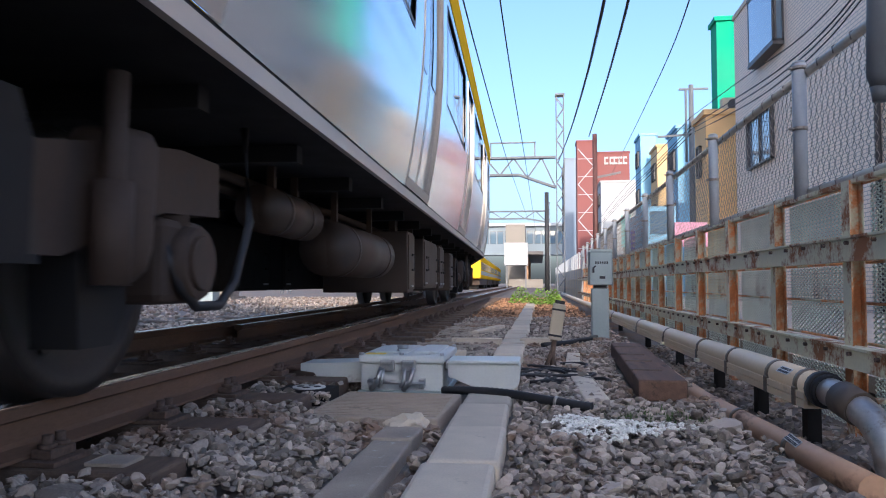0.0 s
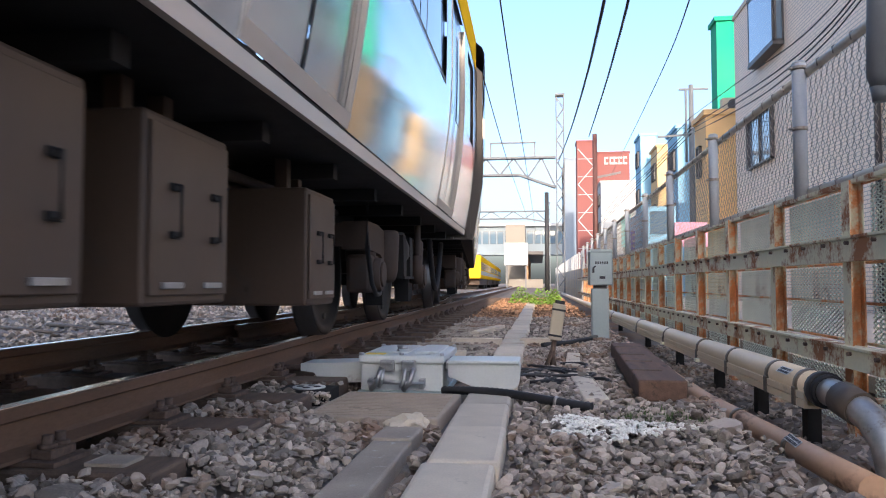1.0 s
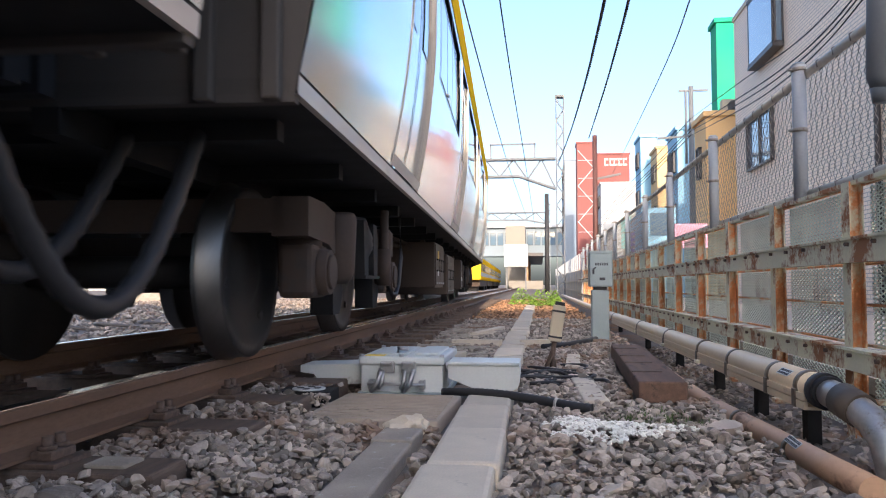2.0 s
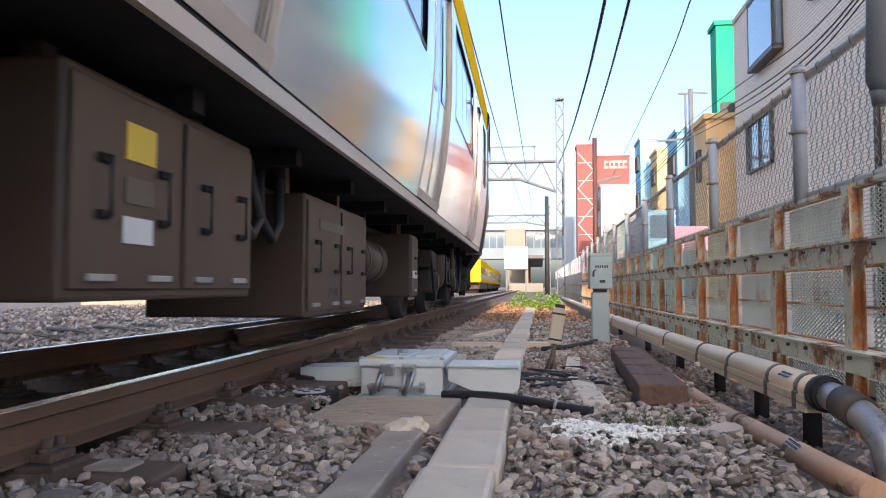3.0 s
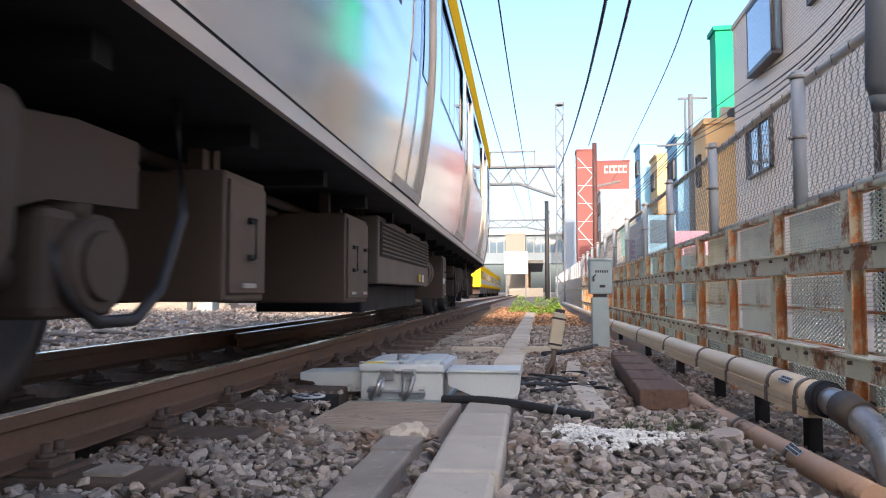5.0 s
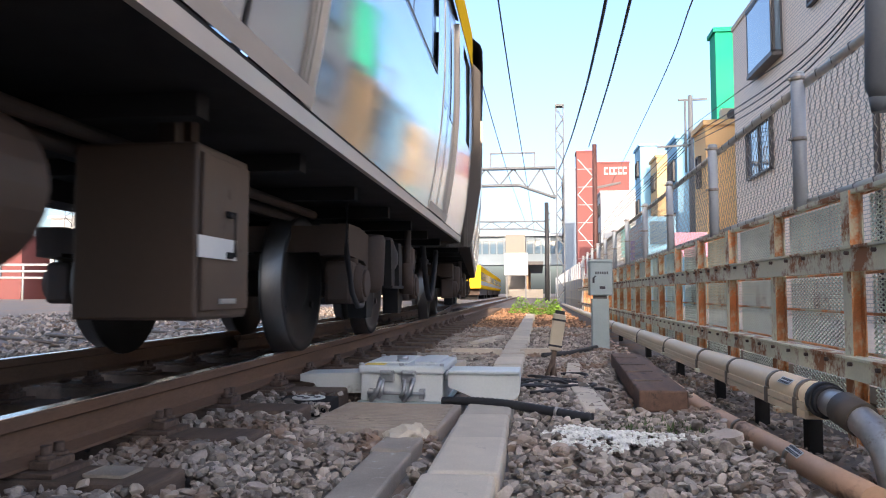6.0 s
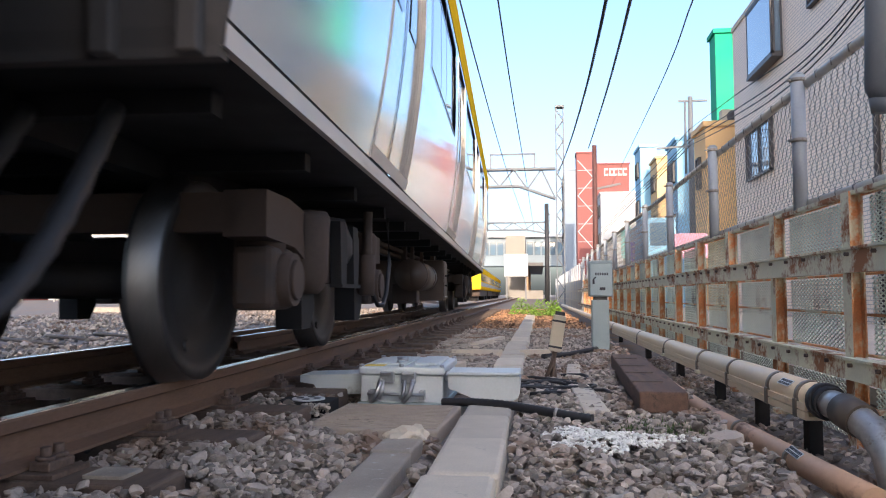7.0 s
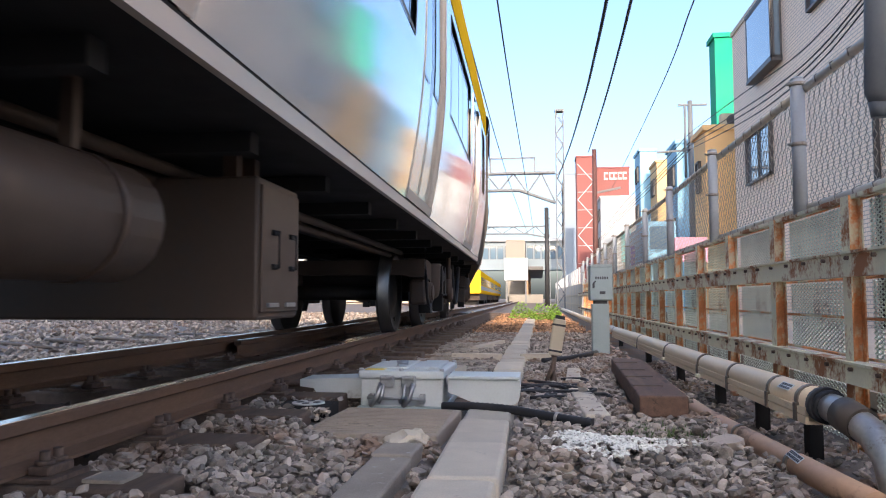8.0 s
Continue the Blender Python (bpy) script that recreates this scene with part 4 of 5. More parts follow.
def bogie_meshes():
    bm = B()
    for s in (1, -1):
        prof = [(-1.3, 0.60), (-1.3, 0.79), (-1.0, 0.79), (-0.6, 0.74), (-0.3, 0.69), (0.3, 0.69), (0.6, 0.74), (1.0, 0.79), (1.3, 0.79), (1.3, 0.60), (0.9, 0.58), (0.62, 0.5), (0.4, 0.43), (-0.4, 0.43), (-0.62, 0.5), (-0.9, 0.58)]
        x0, x1 = sorted((s * 0.84, s * 1.02))
        prism(bm, prof, x0, x1, lambda a, b, q: (q, a, b))
    box(bm, -0.85, 0.85, -0.3, 0.3, 0.45, 0.66)
    for y in (-1.25, 1.25):
        box(bm, -0.9, 0.9, y - 0.05, y + 0.05, 0.62, 0.78)
    CAR_MESH["bogie"] = mesh_of("bogie_frame", bm, M["under_brown"])
    bm = B()
    box(bm, -0.09, 0.09, -0.16, 0.16, -0.13, 0.14, 0.03)
    tube(bm, [(0.05, 0, 0), (0.14, 0, 0)], [0.125, 0.115], 18)
    tube(bm, [(0.14, 0, 0), (0.155, 0, 0)], [0.09, 0.085], 18)
    tube(bm, [(-0.02, 0, 0.1), (-0.02, 0, 0.22)], 0.11, 14)
    tube(bm, [(-0.02, 0.02, -0.02), (-0.02, 0.5, -0.02)], 0.045, 10)
    CAR_MESH["axle_box"] = mesh_of("axle_box", bm, M["under_brown"])
    bm = B()
    tube(bm, [(0, 0, 0.52), (0, 0, 0.6), (0, 0, 0.68), (0, 0, 0.8)], [0.24, 0.29, 0.29, 0.24], 18)
    CAR_MESH["air_spring"] = mesh_of("air_spring", bm, M["rubber"])
    bm = B()
    prof = [(0.535, 0.0), (0.535, WHEEL_R + 0.028), (0.555, WHEEL_R + 0.03), (0.57, WHEEL_R + 0.004), (0.66, WHEEL_R), (0.66, WHEEL_R - 0.06), (0.635, WHEEL_R - 0.075), (0.62, 0.2), (0.65, 0.14), (0.66, 0.1), (0.66, 0.0)]
    n = 48
    for s in (1, -1):
        rings = []
        for x, r in prof:
            rings.append([bm.verts.new((s * x, max(r, 0.002) * math.cos(2 * math.pi * k / n), max(r, 0.002) * math.sin(2 * math.pi * k / n))) for k in range(n)])
        for i, (a, c) in enumerate(zip(rings, rings[1:])):
            for k in range(n):
                f = bm.faces.new((a[k], a[(k + 1) % n], c[(k + 1) % n], c[k]))
                f.material_index = 1 if i in (1, 2, 3) else 0
                f.smooth = True
    tube(bm, [(-0.6, 0, 0), (0.6, 0, 0)], 0.085, 14)
    for a in range(3):
        tube(bm, [(0.61 * 1, 0.3 * math.cos(a * 2.1), 0.3 * math.sin(a * 2.1)), (0.645, 0.3 * math.cos(a * 2.1), 0.3 * math.sin(a * 2.1))], 0.025, 8)
    me = mesh_of("wheelset", bm, M["wheel_face"])
    me.materials.append(M["tyre"])
    CAR_MESH["wheelset"] = me
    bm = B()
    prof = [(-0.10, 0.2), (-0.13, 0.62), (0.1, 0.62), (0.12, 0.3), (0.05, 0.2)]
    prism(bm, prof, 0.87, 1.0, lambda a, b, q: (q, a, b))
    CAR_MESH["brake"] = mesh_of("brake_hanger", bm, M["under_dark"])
    bm = B()
    tube(bm, [(1.08, 0, 0.40), (1.08, 0.02, 0.9)], 0.03, 10)
    tube(bm, [(1.08, 0, 0.36), (1.08, 0.01, 0.62)], 0.05, 12)
    CAR_MESH["damper"] = mesh_of("damper", bm, M["under_brown"])


bogie_meshes()
WHEELSETS = []


def bogie(car, y):
    bo = part("bogie_frame", CAR_MESH["bogie"], None, car, "dust-brown cast bogie frame", pose(0, y, 0))
    for k in (-1.05, 1.05):
        w = part("wheelset", CAR_MESH["wheelset"], None, bo, "steel wheels on an axle with bright treads", pose(0, k, WHEEL_R))
        WHEELSETS.append(w)
        for s in (1, -1):
            part("axle_box", CAR_MESH["axle_box"], None, bo, at=Matrix.Translation((s * 0.93, k, WHEEL_R)) @ (Matrix.Diagonal((s, -1 if k > 0 else 1, 1, 1))))
            part("brake_hanger", CAR_MESH["brake"], None, bo, at=pose(0 if s > 0 else -1.87, k * 0.46 + (0.12 if k > 0 else -0.12), 0))
    for s in (1, -1):
        part("air_spring", CAR_MESH["air_spring"], None, bo, at=pose(s * 0.8, 0, 0))
        part("damper", CAR_MESH["damper"], None, bo, at=pose(0 if s > 0 else -2.16, 0.5, 0))
    hose = B()
    tube(hose, [(1.05, 1.46, 0.96), (1.06, 1.5, 0.6), (1.06, 1.36, 0.37), (1.06, 1.22, 0.29), (1.05, 1.06, 0.29), (1.04, 0.96, 0.36), (1.0, 0.92, 0.5)], 0.017, 8)
    part("hose", hose, M["rubber"], bo, "slack black brake hose", Matrix.Identity(4) if y < 0 else Matrix.Diagonal((1, -1, 1, 1)))
    for s in (1, -1):
        bm = B()
        for y in (-0.2, 0.12):
            prism(bm, [(y - 0.06, 0.42), (y + 0.06, 0.42), (y + 0.07, 0.66), (y + 0.02, 0.76), (y - 0.1, 0.76)], *sorted((s * 1.03, s * 1.09)), lambda a, b, q: (q, a, b))
        box(bm, *sorted((s * 1.03, s * 1.1)), -0.28, 0.2, 0.405, 0.425)
        part("anchor_bracket", bm, M["under_dark"], bo)
        for y in (-0.64, 0.64):
            bm = B()
            tube(bm, [(s * 1.0, y, 0.37), (s * 1.0, y, 0.40), (s * 1.0, y, 0.46), (s * 1.0, y, 0.74), (s * 1.0, y, 0.77)], [0.06, 0.09, 0.105, 0.115, 0.1], 18)
            part("spring_pot", bm, M["under_brown"], bo)
    return bo


def gear_box(car, y0, y1, z0, z1, mat="under_box", doors=2, front=CASE, depth=0.8, louvre=False, tags=(), bump=False):
    """An equipment case hung under the floor."""
    bm = B()
    box(bm, front - depth, front, y0, y1, z0, z1, 0.012)
    for y in (y0 + 0.15, y1 - 0.15):
        box(bm, front - 0.2, front - 0.14, y - 0.03, y + 0.03, z1 - 0.01, 0.98)
    c = part("equipment_case", bm, M[mat], car, "dusty steel equipment case under the floor")
    w = (y1 - y0) / max(doors, 1)
    if louvre:
        bm = B()
        zz = z0 + 0.22
        while zz < z1 - 0.05:
            box(bm, front + 0.002, front + 0.02, y0 + 0.07, y1 - 0.07, zz, zz + 0.012, 0, None)
            zz += 0.032
        part("louvre", bm, M["under_grey"], c, "grey louvred grille")
        bm = B()
        box(bm, front - 0.01, front + 0.004, y0 + 0.06, y1 - 0.06, z0 + 0.2, z1 - 0.04)
        part("grille_back", bm, M["under_dark"], c)
    else:
        for i in range(doors):
            a, b = y0 + w * i + 0.02, y0 + w * (i + 1) - 0.02
            bm = B()
            box(bm, front, front + 0.012, a, b, z0 + 0.03, z1 - 0.03, 0.004)
            d = part("door", bm, M[mat], c)
            for y in ((a + 0.12, b - 0.12) if b - a > 0.4 else ((a + b) / 2,)):
                bm = B()
                zc = (z0 + z1) / 2
                tube(bm, [(front + 0.01, y, zc - 0.075), (front + 0.04, y, zc - 0.075), (front + 0.04, y, zc + 0.075), (front + 0.01, y, zc + 0.075)], 0.006, 6)
                for z in (zc - 0.07, zc + 0.07):
                    box(bm, front + 0.005, front + 0.026, y - 0.014, y + 0.03, z - 0.011, z + 0.011, 0.003)
                part("handle", bm, M["under_dark"], d)
                bm = B()
                box(bm, front + 0.01, front + 0.022, y - 0.06, y + 0.06, z0 + 0.05, z0 + 0.068, 0.002)
                part("catch", bm, M["zinc"], d)
    for y, z, wd, h, m in tags:
        bm = B()
        box(bm, front + 0.0125, front + 0.016, y, y + wd, z, z + h)
        part("notice", bm, M[m], c)
    return c


def tank(car, y0, y1, x, z, r, label="brown air reservoir"):
    bm = B()
    pts, rs = [], []
    for i in range(18):
        a = math.pi / 2 * (i if i < 9 else 17 - i) / 8
        deep = r * 0.5 * (1 - math.sin(a))
        pts.append((x, y0 + deep if i < 9 else y1 - deep, z))
        rs.append(max(r * math.sin(a) ** 0.6, 0.004))
    tube(bm, pts, rs, 22)
    for y in (y0 + 0.2, y1 - 0.2):
        tube(bm, [(x, y - 0.02, z), (x, y + 0.02, z)], r + 0.006, 22)
        box(bm, x - 0.02, x + 0.02, y - 0.02, y + 0.02, z + r * 0.8, 0.98)
    t = part("reservoir", bm, M["under_box"], car, label)
    return t


def train_car(gear):
    car = thing("train_car", "stainless-steel commuter train car with a yellow band, rolling past", "train car", "cars of the train")
    for s in (1, -1):
        for me in CAR_MESH["sides", s]:
            part("side_panel", me, None, car, "glossy brushed stainless side panel")
        part("sill", CAR_MESH["sill", s], None, car)
        part("seam", CAR_MESH["seam", s], None, car)
        part("band", CAR_MESH["band", s], None, car, "yellow painted band")
        for d in DOORS:
            part("door_header", CAR_MESH["header", s], None, car, at=pose(0, d, 0))
            for f in (0, 1):
                p = part("door", CAR_MESH["door", s], None, car, "stainless sliding door leaf", pose(0, d + (0 if f == 0 else DW + 0.002), 0))
                part("door_glass", CAR_MESH["door_glass", s], None, p)
            fr = part("door_frame", CAR_MESH["door_frame", s], None, car, at=pose(0, d, 0))
            part("door_seam", CAR_MESH["door_seam", s], None, fr)
        for y in (0, 4.4, -4.42):
            w = part("pane", CAR_MESH["pane", s], None, car, "dark tinted window", pose(0, y, 0))
            part("window_frame", CAR_MESH["window_frame", s], None, w)
        for y in (-8.55, 7.75):
            part("pane", CAR_MESH["pane_end", s], None, car, "dark tinted window", pose(0, y, 0))
    part("roof", CAR_MESH["roof"], None, car)
    part("underframe", CAR_MESH["underframe"], None, car)
    for x in (-0.45, 0.45):
        part("longitudinal_beam", CAR_MESH["longitudinal"], None, car, at=pose(x, 0, 0))
    for i in range(18):
        part("cross_beam", CAR_MESH["cross"], None, car, at=pose(0, -8.56 + i, 0))
    for x, z in ((0.62, 0.84), (0.7, 0.88)):
        part("air_pipe", CAR_MESH["air_pipe"], None, car, at=pose(x, 0, z))
    part("end_wall", CAR_MESH["end"], None, car, at=pose(0, ENDS - 0.05, 0))
    part("end_wall", CAR_MESH["end"], None, car, at=pose(0, -ENDS + 0.05, 0, 0, 0, 180))
    for m in (pose(0, ENDS - 0.05, 0), pose(0, -ENDS + 0.05, 0, 0, 0, 180)):
        for x in (-1.22, -1.0, 1.0, 1.22):
            part("end_post", CAR_MESH["post"], None, car, at=m @ Matrix.Translation((x, 0, 0)))
    bm = B()
    for i in range(6):
        k = 0.03 if i % 2 else 0
        box(bm, -0.55 - k, 0.55 + k, 8.96 + i * 0.08, 9.04 + i * 0.08, 1.0 - k, 3.1 + k)
    part("gangway", bm, M["rubber"], car, "black folding gangway bellows")
    bm = B()
    tube(bm, [(0, 8.4, 0.75), (0, 9.45, 0.75)], 0.1, 12)
    box(bm, -0.17, 0.17, 9.15, 9.42, 0.6, 0.9, 0.02)
    part("coupler", bm, M["under_dark"], car)
    for x in (-0.8, -0.6, 0.62, 0.9):
        bm = B()
        pts = [(x, 8.6 + 1.2 * f, 0.92 - (0.52 + 0.1 * (x > 0.7)) * math.sin(math.pi * f)) for f in [i / 36 for i in range(37)]]
        tube(bm, pts, [0.036 if i % 2 else 0.031 for i in range(37)], 10)
        part("jumper_hose", bm, M["rubber"], car)
    for y in BOGIES:
        bogie(car, y)
    gear(car)
    return car


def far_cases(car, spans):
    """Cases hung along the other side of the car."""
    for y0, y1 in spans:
        # Far-side cases are coloured near black in place of the shade there.
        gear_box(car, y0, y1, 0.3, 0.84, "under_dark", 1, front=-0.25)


def gear_a(car):
    tank(car, -3.15, -1.6, 0.87, 0.59, 0.18)
    tank(car, -4.2, -3.4, 0.8, 0.74, 0.12)
    gear_box(car, -1.02, -0.63, 0.28, 0.85, doors=1)
    gear_box(car, 0.13, 1.38, 0.31, 0.85, doors=1)
    gear_box(car, 1.65, 2.2, 0.3, 0.85, doors=1)
    gear_box(car, 3.12, 3.6, 0.26, 0.82, doors=1)
    far_cases(car, ((-3.6, -1.0), (-0.6, 2.4), (2.7, 3.8)))


def gear_b(car):
    gear_box(car, -2.15, -1.0, 0.33, 0.9, doors=2, tags=((-1.9, 0.70, 0.15, 0.1, "label_yellow"), (-1.9, 0.585, 0.14, 0.07, "under_grey"), (-1.91, 0.48, 0.15, 0.07, "label_white")))
    gear_box(car, -0.3, 1.0, 0.22, 0.82, doors=2, tags=((-0.1, 0.66, 0.5, 0.05, "under_grey"),))
    tank(car, 1.45, 2.33, 0.8, 0.58, 0.17)
    gear_box(car, 2.87, 3.29, 0.28, 0.85, doors=1, depth=0.42, tags=((2.93, 0.45, 0.28, 0.07, "label_white"),))
    far_cases(car, ((-4.0, -1.2), (-0.9, 0.8)))
    bm = B()
    for y in (-0.75, -0.5):
        tube(bm, [(0.95, y - 0.22, 0.9), (0.97, y - 0.15, 0.68), (0.98, y, 0.58), (0.97, y + 0.12, 0.66), (0.95, y + 0.16, 0.88)], 0.022, 8)
    part("hose", bm, M["rubber"], car)


def gear_c(car):
    gear_box(car, -4.7, -4.3, 0.33, 0.8, doors=1)
    gear_box(car, -2.9, -2.3, 0.3, 0.84, doors=1)
    gear_box(car, -1.9, 1.0, 0.43, 0.93, "under_grey", louvre=True, tags=((0.16, 0.47, 0.14, 0.075, "label_yellow"), (0.4, 0.47, 0.14, 0.075, "label_white")))
    gear_box(car, -1.9, 0.85, 0.22, 0.43, "under_dark", 0, front=CASE - 0.12)
    tank(car, 1.15, 1.85, 0.85, 0.6, 0.19)
    gear_box(car, 2.52, 2.94, 0.28, 0.85, doors=1, depth=0.42, tags=((2.5, 0.48, 0.3, 0.07, "label_white"),))
    far_cases(car, ((-4.0, -2.2), (-1.8, 0.6)))


def gear_d(car):
    tank(car, -2.4, -1.08, 0.87, 0.59, 0.18)
    gear_box(car, -2.0, -1.75, 0.26, 0.5, "under_brown", 0, front=0.9, depth=0.3)
    gear_box(car, -0.38, 0.12, 0.28, 0.85, "under_box", 1, depth=1.1)
    far_cases(car, ((1.2, 3.6),))


CARS = [(train_car(g), k) for g, k in ((gear_d, -4), (gear_a, -3), (gear_b, -2), (gear_c, -1), (gear_d, 0), (gear_a, 1))]

# ---- buildings and distance ----


def block(ob, name, x0, x1, y0, y1, z0, z1, mat, label=""):
    bm = B()
    box(bm, x0, x1, y0, y1, z0, z1)
    return part(name, bm, M[mat], ob, label)


def window_at(ob, p, q, z0, z1, out, mull=1, deep=0.12):
    """A framed window on a wall from p to q in plan; out: the wall's outward way."""
    p, q, o = Vector((*p, 0)), Vector((*q, 0)), Vector((*out, 0))
    d = (q - p).normalized()
    ln = (q - p).length
    m = Matrix(((d.x, o.x, 0, p.x), (d.y, o.y, 0, p.y), (0, 0, 1, 0), (0, 0, 0, 1)))
    bm = B()
    for a, b, c, e in ((0, ln, z0, z0 + 0.06), (0, ln, z1 - 0.06, z1), (0, 0.06, z0, z1), (ln - 0.06, ln, z0, z1)):
        box(bm, a, b, 0, deep, c, e, 0, m)
    for i in range(mull):
        a = ln * (i + 1) / (mull + 1)
        box(bm, a - 0.025, a + 0.025, 0, deep * 0.7, z0, z1, 0, m)
    w = part("window", bm, M["dark_frame"], ob)
    bm = B()
    box(bm, 0.05, ln - 0.05, 0.005, 0.03, z0 + 0.05, z1 - 0.05, 0, m)
    part("pane", bm, M["window_glass"], w)
    return w


TX = 6.5


def tan_building():
    ob = thing("apartment_building", "three-storey apartment house clad in small beige tiles", "building")
    block(ob, "wall", TX, TX + 9, 12.8, 25.3, -0.3, 9.15, "tile_wall")
    block(ob, "parapet", TX - 0.04, TX + 9, 12.76, 25.34, 9.15, 9.3, "cream_wall")
    for z in (6.75, 8.75):
        bay = B()
        box(bay, TX - 0.3, TX, 20.3, 22.7, z, z + 0.09)
        part("bay_slab", bay, M["dark_frame"], ob)
    window_at(ob, (TX - 0.25, 20.35), (TX - 0.25, 22.65), 6.84, 8.75, (-1, 0), 1, 0.04)
    window_at(ob, (TX, 22.66), (TX - 0.25, 22.66), 6.84, 8.75, (0, 1), 0, 0.03)
    window_at(ob, (TX - 0.25, 20.34), (TX, 20.34), 6.84, 8.75, (0, -1), 0, 0.03)
    window_at(ob, (TX, 21.3), (TX, 23.7), 3.85, 5.4, (-1, 0), 1)
    window_at(ob, (TX, 17.2), (TX, 18.2), 7.2, 8.6, (-1, 0), 0)
    window_at(ob, (TX, 15.4), (TX, 16.4), 7.2, 8.6, (-1, 0), 0)
    bm = B()
    tube(bm, [(TX - 0.07, 14.9, -0.3), (TX - 0.07, 14.9, 9.6)], 0.06, 10)
    part("downpipe", bm, M["dark_frame"], ob)


tan_building()


def plain_house(label, x0, x1, y0, y1, top, mat, rows=0, cols=0, glass="window_glass", side="-y"):
    ob = thing("building", label, "building", "houses beyond the fence")
    block(ob, "wall", x0, x1, y0, y1, -0.3, top, mat)
    block(ob, "roof", x0 - 0.1, x1 + 0.1, y0 - 0.1, y1 + 0.1, top, top + 0.2, mat)
    for r in range(rows):
        for c in range(cols):
            w = (y1 - y0) / (cols + 1)
            yc = y0 + w * (c + 0.75)
            zc = top - 1.0 - r * 2.9
            if zc > 1:
                window_at(ob, (x0, yc), (x0, yc + w * 0.55), zc - 1.2, zc, (-1, 0), 1)
    return ob


def house_px(u0, u1, y):
    return (u0 - 955) / 1300 * y, (u1 - 955) / 1300 * y


def far_things():
    for label, u0, u1, y0, dy, top, mat, rows, cols in (
            ("orange rendered house with a flat roof", 1240, 1303, 28, 2, 6.6, "orange_wall", 1, 1),
            ("tall green-painted building slab in the sun", 1260, 1311, 34, 1.1, 12.2, "green_wall", 0, 0),
            ("pale blue glazed house", 1192, 1240, 40, 3, 8.6, "blue_wall", 2, 3),
            ("ochre rendered house beyond the fence", 1158, 1192, 52, 3, 9.8, "yellow_wall", 2, 2),
            ("sky-blue house with tall windows", 1130, 1157, 56, 3, 11.4, "blue_wall", 3, 2),
            ("plain white apartment block", 1062, 1128, 75, 6, 10.5, "white_wall", 3, 3),
            ("dark red office tower with outside stairs", 1021, 1051, 95, 3, 18.5, "red_wall", 0, 0),
            ("red shop building with a rooftop sign", 1052, 1111, 98, 4, 17.5, "red_wall", 3, 2),
            ("slate-grey office block far along the line", 1000, 1024, 120, 16, 20.5, "slate_wall", 4, 3)):
        x0, x1 = house_px(u0, u1, y0)
        plain_house(label, x0, x1, y0, y0 + dy, top, mat, rows, cols)


far_things()


def lattice_mast(x, y, top, w=0.45):
    ob = thing("lattice_mast", "grey galvanised lattice catenary mast", "mast", "catenary masts")
    for a in (-w / 2, w / 2):
        for b in (-w / 2, w / 2):
            part("leg", bar(B(), (x + a, y + b, -0.3), (x + a, y + b, top), 0.06), M["galvanised"], ob)
    bm = B()
    z = 0.0
    k = 1
    while z < top - 0.6:
        for b in (-w / 2, w / 2):
            bar(bm, (x - k * w / 2, y + b, z), (x + k * w / 2, y + b, z + 0.65), 0.045)
            bar(bm, (x + b, y - k * w / 2, z), (x + b, y + k * w / 2, z + 0.65), 0.045)
        z += 0.65
        k = -k
    part("bracing", bm, M["galvanised"], ob)
    bm = B()
    box(bm, x - w / 2 - 0.06, x + w / 2 + 0.06, y - w / 2 - 0.06, y + w / 2 + 0.06, top, top + 0.12)
    part("cap", bm, M["galvanised"], ob)
    return ob


def gantry(y, x0, x1, z0, z1, label, bays=20, haunch=0.8):
    """A flat lattice girder whose lower chord drops in a haunch at its right end."""
    ob = thing("catenary_gantry", label, "gantry", "catenary gantries")
    kink = x1 - 2.2

    def low(x):
        return z0 - max(0.0, (x - kink) / (x1 - kink)) * haunch

    for d in (-0.2, 0.2):
        for p, q in (((x0, z1), (x1, z1)), ((x0, z0), (kink, z0)), ((kink, z0), (x1, low(x1)))):
            part("chord", bar(B(), (p[0], y + d, p[1]), (q[0], y + d, q[1]), 0.13), M["galvanised"], ob)
    for i in range(bays):
        a, b = x0 + (x1 - x0) * i / bays, x0 + (x1 - x0) * (i + 1) / bays
        p, q = ((a, y, z1), (b, y, low(b))) if i % 2 else ((a, y, low(a)), (b, y, z1))
        part("brace", bar(B(), p, q, 0.09, 0.1), M["galvanised"], ob)
    return ob


